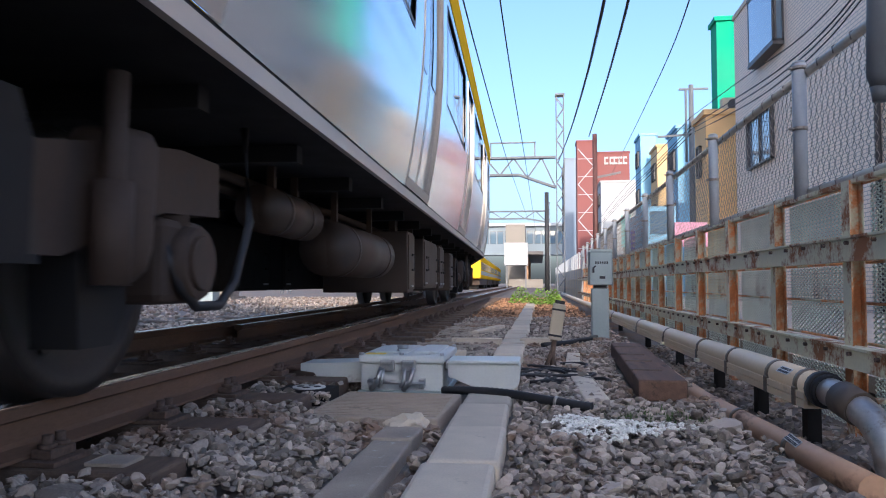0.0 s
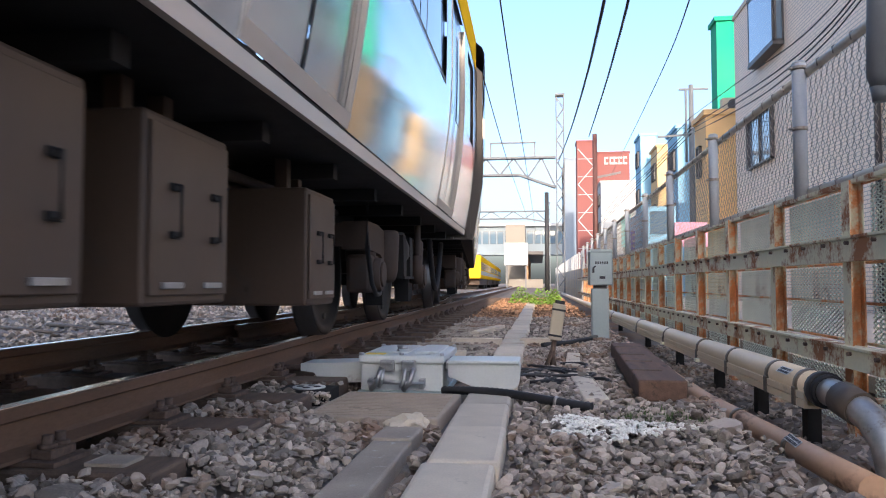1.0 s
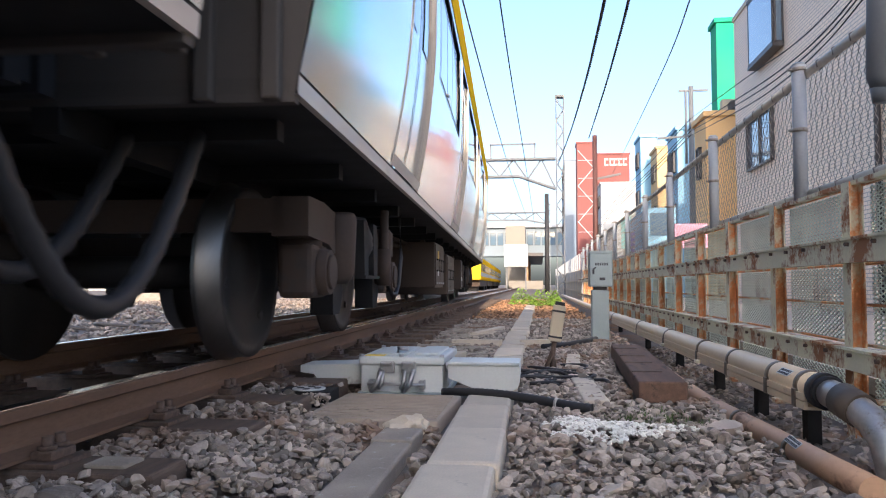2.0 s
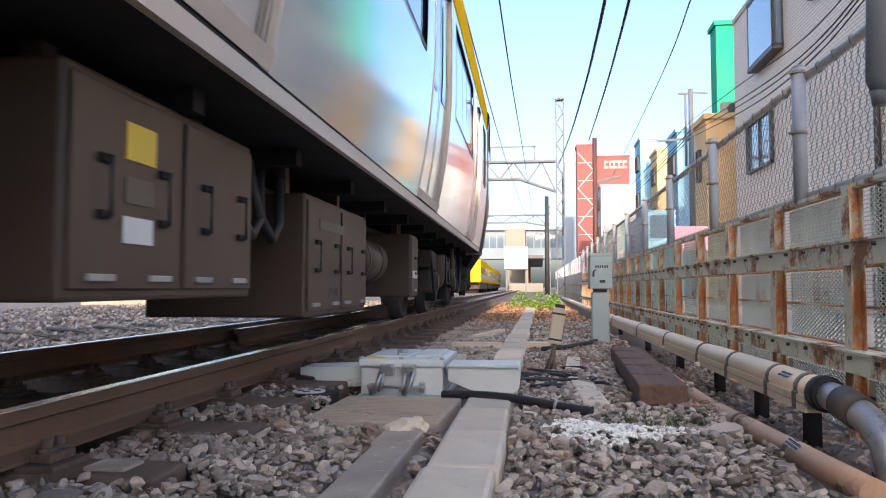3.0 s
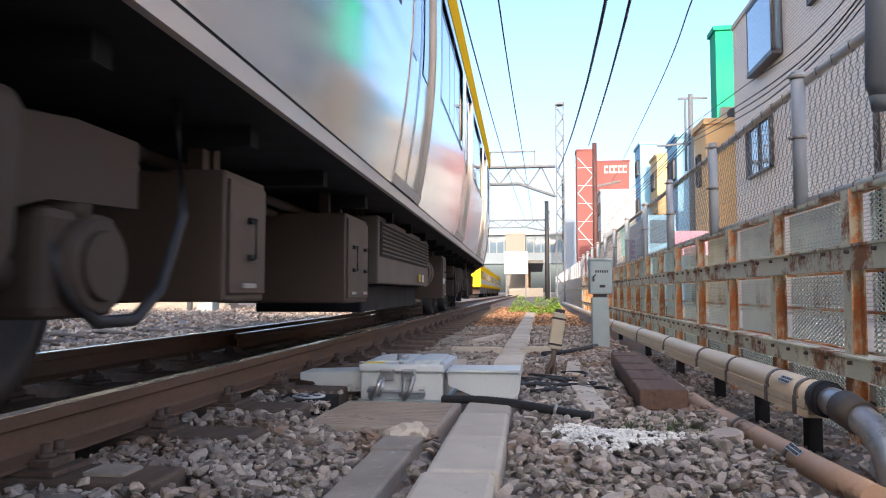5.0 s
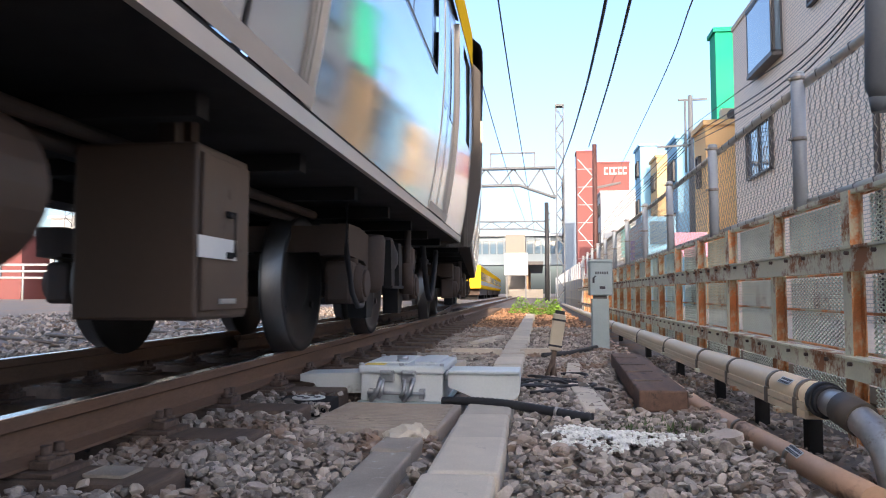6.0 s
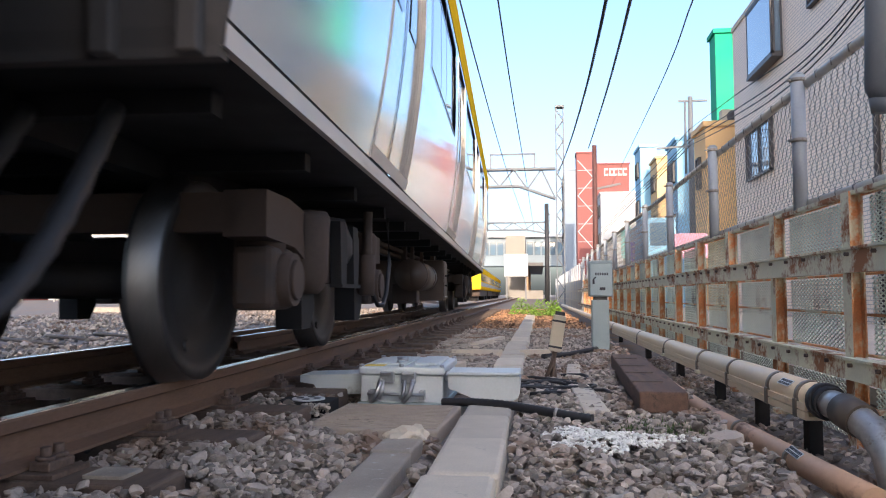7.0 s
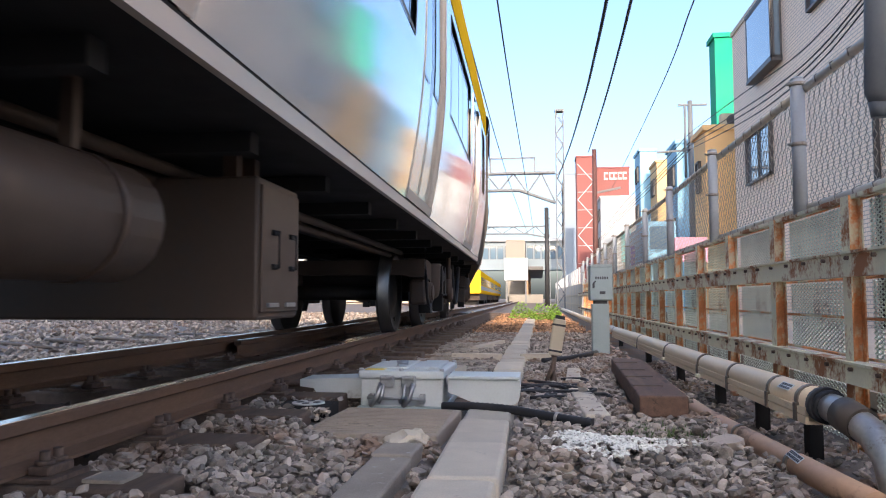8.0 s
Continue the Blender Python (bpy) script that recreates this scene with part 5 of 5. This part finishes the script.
def catenary():
    lattice_mast(1.28, 45, 11.8)
    lattice_mast(-16, 45, 9)
    gantry(45, -16, 1.0, 7.0, 8.05, "grey steel lattice gantry over the tracks")
    ob = thing("gantry_frame", "rectangular grey steel frame on top of the gantry", "frame")
    bm = B()
    for x in (-2.95, -0.25):
        bar(bm, (x, 45, 8.1), (x, 45, 9.0), 0.09)
    bar(bm, (-3.0, 45, 9.0), (-0.2, 45, 9.0), 0.09)
    part("top_frame", bm, M["galvanised"], ob)
    gantry(80, -16, 0.8, 7.4, 8.2, "further grey lattice gantry over the tracks", 14, 0.4)
    lattice_mast(0.9, 80, 9)
    lattice_mast(-16, 80, 9)
    ob = thing("steel_pole", "dark grey catenary pole beside the track", "pole")
    bm = B()
    tube(bm, [(0.62, 62, -0.3), (0.62, 62, 8.0)], [0.2, 0.17], 12)
    part("shaft", bm, M["cable"], ob)
    ob = thing("brown_pole", "dark brown pole with small insulators beyond the fence", "pole")
    bm = B()
    tube(bm, [(2.2, 29.5, -0.3), (2.2, 29.5, 6.3)], [0.11, 0.09], 12)
    part("shaft", bm, M["brown_pole"], ob)
    bm = B()
    bar(bm, (2.2, 29.5, 4.55), (3.2, 29.5, 4.75), 0.08)
    part("arm", bm, M["galvanised"], ob)


catenary()


def wire(label, pts, r, twist=0.0):
    """An overhead wire through points; twist makes it a bundle wound round itself."""
    ob = thing("overhead_wire", label, "cable", "overhead wires")
    pts = [Vector(p) for p in pts]
    fine = []
    if pts[0].y < -50:
        fine = [pts[0]]
        pts = pts[1:]
    for i in range(len(pts) - 1):
        a, b, c, d = pts[max(i - 1, 0)], pts[i], pts[i + 1], pts[min(i + 2, len(pts) - 1)]
        for k in range(12):
            f = k / 12
            fine.append(0.5 * (2 * b + (c - a) * f + (2 * a - 5 * b + 4 * c - d) * f * f + (3 * b - a - 3 * c + d) * f ** 3))
    fine.append(pts[-1])
    for s in ((0, 1) if twist else (0,)):
        bm = B()
        dense = []
        for i in range(len(fine) - 1):
            steps = 6 if twist else 1
            for k in range(steps):
                if twist and k and fine[i].y < -50:
                    break
                q = fine[i].lerp(fine[i + 1], k / steps)
                w = (i * steps + k) * 0.9 + s * math.pi
                dense.append(q + Vector((math.cos(w), 0, math.sin(w))) * twist)
        tube(bm, dense + [fine[-1]], r, 6)
        part("strand", bm, M["cable"], ob)
    return ob


def at(u, v, y):
    """A point y metres ahead, given by its offsets at a lens of 1300."""
    return ((u - 955) / 1300 * y, y, 0.365 + (503 - v) / 1300 * y)


def overhead():
    wire("taut overhead contact wire above the track", [(-0.4, -60, 6.0), at(880, -60, 11.5), at(908, 140, 18), at(930, 280, 31), at(944, 378, 60), at(950, 425, 90)], 0.014)
    wire("overhead messenger wire above the train", [(-1.2, -60, 6.2), at(838, 60, 14), at(880, 218, 24), at(908, 312, 38), at(936, 392, 70)], 0.014)
    wire("thick twisted black feeder cable", [(1.2, -60, 6.6), at(1088, -80, 10), at(1072, 0, 12), at(1055, 75, 14.5), at(1036, 150, 19), at(1010, 235, 30), at(988, 292, 44.8)], 0.017, 0.016)
    wire("thick twisted black feeder cable", [(1.4, -60, 6.0), at(1126, -50, 9), at(1114, 0, 10), at(1096, 70, 12), at(1070, 160, 17), at(1042, 246, 29.4)], 0.012, 0.012)
    wire("thin black service cable over the houses", [(2.6, -60, 6.5), at(1240, -50, 10), at(1220, 0, 11), at(1165, 140, 18), at(1098, 278, 40), at(1076, 320, 60)], 0.012)
    for k, (dv, dy) in enumerate(((0, 0), (10, 0.6), (22, 1.2), (-26, 2.0))):
        wire("sagging black cable bundle along the houses", [(3.6 + 0.2 * k, -60, 6.0), at(1545, -60 + dv, 8 + dy), at(1500, -2 + dv, 8.6 + dy), at(1440, 70 + dv, 9.8 + dy), at(1380, 125 + dv, 11.5 + dy), at(1300, 180 + dv, 15 + dy), at(1215, 232 + dv * 0.6, 31.5)], 0.011)
        wire("black cable strung between poles", [at(1215, 232 + dv * 0.6, 31.5), at(1150, 300 + dv * 0.5, 42), at(1100, 350 + dv * 0.4, 58), at(1062, 395 + dv * 0.3, 74)], 0.02)
    ob = thing("utility_pole", "grey steel utility pole with a crossarm and wires", "pole")
    x = (1216 - 955) / 1300 * 32
    bm = B()
    tube(bm, [(x, 32, -0.3), (x, 32, 8.8)], [0.14, 0.1], 10)
    part("shaft", bm, M["galvanised"], ob)
    bm = B()
    tube(bm, [(x - 0.22, 32, 5.5), (x - 0.22, 32, 8.6)], 0.05, 8)
    bar(bm, (x - 0.5, 32, 8.62), (x + 0.7, 32, 8.62), 0.08)
    bar(bm, (x - 1.4, 32, 6.6), (x + 0.3, 32, 6.7), 0.08)
    part("crossarm", bm, M["galvanised"], ob)


overhead()


def yellow_train():
    d = Vector((-2.4, 92, 0)).normalized()
    rot = Matrix.Translation((-7.6, 78, 0)) @ d.to_track_quat("Y", "Z").to_matrix().to_4x4()
    for i in range(4):
        ob = thing("yellow_train_car", "yellow commuter train car standing far off by the station", "train car", "cars of the yellow train", at=rot @ Matrix.Translation((0, i * 20, 0)))
        part("body", box(B(), -1.4, 1.4, 0, 19.5, 0.9, 3.4, 0.15), M["band_yellow"], ob)
        part("waist", box(B(), 1.39, 1.41, 0.2, 19.3, 1.3, 1.75), M["white_wall"], ob, "pale waist panel")
        for k in range(9):
            part("window", box(B(), 1.38, 1.42, 0.8 + 2.1 * k, 2.0 + 2.1 * k, 1.85, 2.7), M["car_glass"], ob)
        part("underframe", box(B(), -1.2, 1.2, 1, 18.5, 0.2, 0.9), M["under_brown"], ob)
        for k in (1.6, 15.4):
            part("bogie", box(B(), -0.95, 0.95, k, k + 2.4, BED - 0.05, 0.6, 0.05), M["under_dark"], ob)
        part("roof", box(B(), -1.2, 1.2, 0, 19.5, 3.4, 3.65, 0.1), M["white_wall"], ob)


yellow_train()


def station():
    ob = thing("station_building", "pale station building with a glazed footbridge over the tracks", "station")
    block(ob, "footbridge", -26, 8, 150, 156, 6.2, 12.0, "station_wall")
    block(ob, "roof", -27, 9, 149, 157, 12.0, 12.6, "grey_wall")
    for i in range(22):
        window_at(ob, (-25 + i * 1.5, 150), (-23.8 + i * 1.5, 150), 8.4, 11.0, (0, -1), 0)
    block(ob, "stair_tower", -6.4, -2.7, 140, 148, -0.3, 11.6, "tower_wall")
    block(ob, "platform", -4.5, 0.5, 110, 170, -0.3, 1.0, "tower_wall")
    block(ob, "canopy", -5, 0.6, 118, 170, 5.0, 5.5, "dark_frame")
    for i in range(8):
        block(ob, "column", -2.2, -1.9, 118 + i * 6, 118.3 + i * 6, 1.0, 5.0, "brown_wood")
    r = thing("relay_hut", "white equipment cabin raised on legs by the line", "hut")
    block(r, "cabin", -3.9, -1.3, 82, 85, 2.4, 4.9, "white_wall")
    for x in (-3.7, -1.6):
        block(r, "leg", x, x + 0.15, 82.2, 82.4, -0.3, 2.5, "galvanised")


station()


def town_details():
    # outside stairs and landings on the red tower
    ob = thing("fire_escape", "white steel zigzag fire stairs on a red tower", "stairs")
    x0, x1 = house_px(1023, 1050, 94.6)
    for i in range(7):
        bm = B()
        z = 1.5 + i * 2.3
        bar(bm, (x0 if i % 2 else x1, 94.9, z), (x1 if i % 2 else x0, 94.9, z + 2.3), 0.05, 0.1)
        bar(bm, (x0, 94.95, z + 1.0), (x1, 94.95, z + 1.0), 0.06)
        part("flight", bm, M["grey_wall"], ob)
    # rooftop sign as plain shapes
    ob = thing("roof_sign", "white lettering shapes on a red rooftop sign", "sign")
    for i, u in enumerate((1072, 1081, 1088, 1096, 1104)):
        a, b = house_px(u - 3.4, u + 3.4, 97.6)
        bm = B()
        box(bm, a, b, 97.9, 98.05, 16.0, 16.25)
        box(bm, a, b, 97.9, 98.05, 16.75, 17.0)
        box(bm, a, a + 0.15, 97.9, 98.05, 16.25, 16.75)
        part("shape", bm, M["white_wall"], ob)
    # boards and a parked van behind the fence
    for label, u0, u1, v0, v1, y, mat in (("violet printed signboard behind the fence", 1112, 1140, 412, 456, 17, "violet_wall"), ("pink signboard behind the fence line", 1186, 1240, 398, 440, 14, "pink_wall"), ("green awning board behind the fence", 1096, 1112, 385, 440, 22, "teal_wall")):
        a, b = at(u0, v1, y), at(u1, v0, y)
        ob = thing("signboard", label, "sign")
        block(ob, "board", a[0], b[0], y, y + 0.08, a[2], b[2], mat)
        for x in (a[0] + 0.05, b[0] - 0.1):
            block(ob, "leg", x, x + 0.05, y + 0.02, y + 0.07, -0.3, a[2], "dark_frame")
        if mat == "violet_wall":
            for k in range(4):
                bm = B()
                z = a[2] + 0.08 + k * 0.13
                bar(bm, (a[0] + 0.04, y - 0.01, z), (b[0] - 0.05, y - 0.01, z + (0.05 if k % 2 else -0.03)), 0.012, 0.035)
                part("stroke", bm, M["white_wall"], ob)
    ob = thing("parked_van", "pale blue van parked behind the fence", "van")
    a, b = at(1140, 430, 15), at(1188, 370, 15)
    block(ob, "body", a[0], b[0], 15, 18.2, 0.1, b[2], "blue_wall")
    block(ob, "windscreen", a[0] + 0.05, b[0] - 0.05, 14.97, 15.0, b[2] - 0.55, b[2] - 0.1, "window_glass")
    for x in (a[0] + 0.02, b[0] - 0.2):
        for y in (15.5, 17.6):
            bm = B()
            tube(bm, [(x, y, 0.02), (x + 0.16, y, 0.02)], 0.29, 14)
            part("wheel", bm, M["rubber"], ob)
    ob = thing("air_conditioner", "pale outdoor air-conditioner unit on a flat roof", "machine")
    a = at(1268, 214, 28.5)
    block(ob, "case", a[0], a[0] + 0.75, 28.5, 28.9, 6.8, 7.35, "cream_wall")
    bm = B()
    tube(bm, [(a[0] + 0.4, 28.5, 7.08), (a[0] + 0.4, 28.46, 7.08)], 0.22, 16)
    part("fan_grille", bm, M["dark_frame"], ob)
    ob = thing("side_road", "pale concrete lane behind the fence", "road", kind="structure", bm=box(B(), 2.0, 6.4, -8, 60, -0.3, -0.2), mat=M["concrete_dark"])


town_details()


def weeds():
    """Low leafy weeds between the tracks."""
    for n, (x, y, w) in enumerate(((-0.55, 22.5, 0.4), (0.05, 21.0, 0.42), (0.42, 22.0, 0.25))):
        bm = B()
        for i in range(420):
            a, r = random.uniform(0, 6.28), w * math.sqrt(random.random())
            px, py, pz = x + r * math.cos(a), y + r * math.sin(a), BED + 0.52 * (1 - (r / w) ** 2) * random.uniform(0.1, 1)
            s = random.uniform(0.03, 0.06)
            e = Euler((random.uniform(-0.9, 0.9), random.uniform(-0.9, 0.9), random.uniform(0, 6.28))).to_matrix()
            vs = [bm.verts.new(Vector((px, py, pz)) + e @ Vector(v) * s) for v in ((0, -1, 0), (0.5, 0, 0.15), (0, 1.1, 0), (-0.5, 0, 0.15))]
            bm.faces.new(vs)
        ob = thing("weeds", "bright green sunlit weeds in the ballast", "plant", kind="stuff", bm=bm, mat=M["foliage"])


weeds()


def behind():
    """Plain unseen blocks added behind the camera to keep the near tracks in shade."""
    # Heights set where the added shade ends along the tracks.
    for x0, x1, top in ((-2, 40, 24.2), (-90, -2.2, 25.3)):
        bm = B()
        box(bm, x0, x1, -75, -60, -0.3, top)
        thing("wall_south", "plain pale unseen wall added behind the viewpoint to block the sun", "wall", kind="structure", bm=bm, mat=M["white_wall"])


behind()


def across_the_tracks():
    ob = thing("platform_block", "dark concrete block standing on the ballast", "block")
    block(ob, "top", -15.4, -11.2, 25.4, 26.4, -0.1, 0.36, "concrete_dark")
    block(ob, "base", -16.8, -11.0, 25.2, 26.6, -0.3, -0.1, "concrete_dark")
    ob = thing("line_cabinet", "grey steel line cabinet with a pipe beside it", "cabinet")
    block(ob, "body", -10.7, -10.2, 22, 22.5, -0.3, 1.35, "cabinet_paint")
    bm = B()
    tube(bm, [(-11.0, 22.1, -0.3), (-11.0, 22.1, 2.4)], 0.09, 10)
    part("pipe", bm, M["galvanised"], ob)
    ob = thing("guard_rail", "white painted pipe railing across the sunlit tracks", "railing")
    for z in (1.3, 1.9, 2.5):
        bm = B()
        tube(bm, [(-62, 62, z + 0.6), (-44, 62, z + 0.5), (-39, 62, z - 0.5), (-30, 62, z - 0.7), (-16, 62, z - 0.7)], 0.11, 8)
        part("rail", bm, M["white_wall"], ob)
    for i in range(14):
        bm = B()
        x = -60 + i * 3.2
        tube(bm, [(x, 62.1, -0.3), (x, 62.1, 2.9 if x < -44 else 1.9)], 0.09, 8)
        part("post", bm, M["white_wall"], ob)
    for label, x0, x1, y, top, mat in (("white station hall with a yellow window band", -56, -36, 78, 9.0, "white_wall"), ("grey shed across the tracks", -35, -27, 82, 5.0, "grey_wall"), ("pale storehouse across the tracks", -26, -10, 88, 7, "cream_wall"), ("red-brown shop house across the tracks", -75, -58, 76, 7, "red_wall")):
        h = thing("building", label, "building", "houses across the tracks")
        block(h, "wall", x0, x1, y, y + 10, -0.3, top, mat)
        block(h, "roof", x0 - 0.3, x1 + 0.3, y - 0.3, y + 10.3, top, top + 0.3, "white_wall")
        for i in range(int((x1 - x0) / 3)):
            window_at(h, (x0 + 0.6 + i * 3, y), (x0 + 2.6 + i * 3, y), 2.2, 4.4, (0, -1), 1)
    lattice_mast(-45, 66, 11, 1.1)


across_the_tracks()


def cable_loops():
    ob = thing("cable_loops", "loose grey cables looping over the ballast between tracks", "cable")
    for i in range(7):
        x, y = -6.2 + i * 0.35, 8.4 + i * 0.55
        bm = B()
        tube(bm, [(x - 0.7, y + 0.5, BED - 0.01), (x - 0.75, y + 0.2, BED + 0.05), (x - 0.5, y - 0.1, BED + 0.07), (x, y - 0.25, BED + 0.05), (x + 0.7, y - 0.3, BED - 0.01)], 0.022, 7)
        part("cable", bm, M["under_grey"], ob)


cable_loops()


def ground_litter():
    """White fibrous waste, moss, dry stalks and tangled cables on the ballast."""
    p = []
    while len(p) < 900:
        a, r = random.uniform(0, 6.28), math.sqrt(random.random())
        k = 1 + 0.35 * math.sin(3 * a + 1) + 0.2 * math.sin(7 * a)
        p.append((0.27 + 0.26 * r * k * math.cos(a), 3.1 + 0.21 * r * k * math.sin(a), BED + 0.012 + 0.02 * (1 - r)))
    ob = scatter_stones("white_waste", "white fibrous waste spread over the stones", np.array(p), np.random.uniform(0.005, 0.017, len(p)), 1, M["white_fibre"])
    bm = B()
    for i in range(420):
        x, y = random.gauss(0.5, 0.11), random.gauss(3.42, 0.13)
        a, h = random.uniform(0, 6.28), random.uniform(0.012, 0.035)
        q = Vector((x, y, BED - 0.005))
        vs = [bm.verts.new(q + Vector(v)) for v in ((0.004 * math.cos(a), 0.004 * math.sin(a), 0), (-0.004 * math.cos(a), -0.004 * math.sin(a), 0), (0.014 * math.sin(a), 0.014 * math.cos(a), h))]
        bm.faces.new(vs)
    thing("moss", "low green moss beside the loose sleeper", "plant", kind="stuff", bm=bm, mat=M["moss"])
    bm = B()
    for i in range(80):
        x, y = random.uniform(-1.35, -0.5), random.uniform(5.0, 10.5)
        a, ln = random.gauss(0.1, 0.35), random.uniform(0.15, 0.5)
        bar(bm, (x - ln / 2 * math.cos(a), y - ln / 2 * math.sin(a), BED + 0.02), (x + ln / 2 * math.cos(a), y + ln / 2 * math.sin(a), BED + random.uniform(0.015, 0.05)), random.uniform(0.005, 0.011))
    thing("dry_sticks", "pale dry sticks and wires lying over the ballast", "litter", kind="stuff", bm=bm, mat=M["dry_stalk"])
    ob = thing("tangled_cable", "dark cables lying in loops round the marker's foot", "cable")
    for k in range(7):
        bm = B()
        x, y, r = 0.02 + random.uniform(-0.16, 0.2), 5.0 + random.uniform(-0.5, 0.4), random.uniform(0.08, 0.2)
        a0 = random.uniform(0, 6.28)
        tube(bm, [(x + r * 1.3 * math.cos(a0 + f * 0.45), y + r * math.sin(a0 + f * 0.45), BED + 0.015 + 0.01 * math.sin(f)) for f in range(11)], 0.011, 6)
        part("loop", bm, M["rubber"], ob)
    bm = B()
    tube(bm, [(0.02, 7.0, BED + 0.02), (0.25, 7.15, BED + 0.03), (0.45, 7.6, BED + 0.03), (0.62, 8.2, BED + 0.02)], 0.025, 8)
    part("feed", bm, M["rubber"], ob)
    for k, (x, y, w, d, turn) in enumerate(((-0.62, 7.3, 0.5, 0.09, 0), (-0.72, 5.6, 0.09, 0.8, -12), (-0.62, 9.0, 0.09, 1.4, -10), (-0.05, 7.4, 0.3, 0.12, 0))):
        bm = B()
        box(bm, -w / 2, w / 2, -d / 2, d / 2, BED - 0.03, BED + 0.06, 0.006)
        thing("concrete_block", "small pale concrete beam lying by the trough", "block", "loose concrete beams", bm=bm, mat=M["concrete"], at=pose(x, y, 0, 0, 0, turn))
    ob = thing("target_plate", "dark plate with a white disc pierced by holes", "plate")
    bm = B()
    box(bm, -1.34, -1.06, 3.63, 3.83, BED - 0.02, -0.176, 0.006)
    part("plate", bm, M["under_dark"], ob)
    bm = B()
    tube(bm, [(-1.194, 3.73, -0.176), (-1.194, 3.73, -0.17)], 0.085, 24)
    part("disc", bm, M["label_white"], ob)
    bm = B()
    for a in range(4):
        tube(bm, [(-1.194 + 0.045 * math.cos(a * 1.57), 3.73 + 0.045 * math.sin(a * 1.57), -0.1705), (-1.194 + 0.045 * math.cos(a * 1.57), 3.73 + 0.045 * math.sin(a * 1.57), -0.168)], 0.02, 12)
    part("holes", bm, M["ink"], ob)
    ob = slab("sleeper_plate", "pale metal plate lying on a sleeper end", -1.33, -1.2, 2.02, 2.14, -0.171, -0.160, M["concrete_dark"], 0, "plate")


ground_litter()

# ---- what moves ----


def car_pose(k, t):
    s = boundary(t) + CAR_PITCH * k + CAR_PITCH / 2
    a, _ = lane(s - BOGIE_OUT)
    b, _ = lane(s + BOGIE_OUT)
    mid = (a + b) / 2
    d = b - a
    return Matrix.Translation((mid.x, mid.y, 0.0)) @ Matrix.Rotation(math.atan2(-d.x, d.y), 4, "Z")


def motions():
    times = [i * 0.25 for i in range(33)]
    for car, k in CARS:
        walk(car, [(t, car_pose(k, t)) for t in times])
    steps = [i / 15 for i in range(121)]
    turn = SPEED / WHEEL_R
    for w in WHEELSETS:
        p = w.location.copy()
        walk(w, [(t, Matrix.Translation(p) @ Matrix.Rotation(turn * t, 4, "X")) for t in steps])


motions()
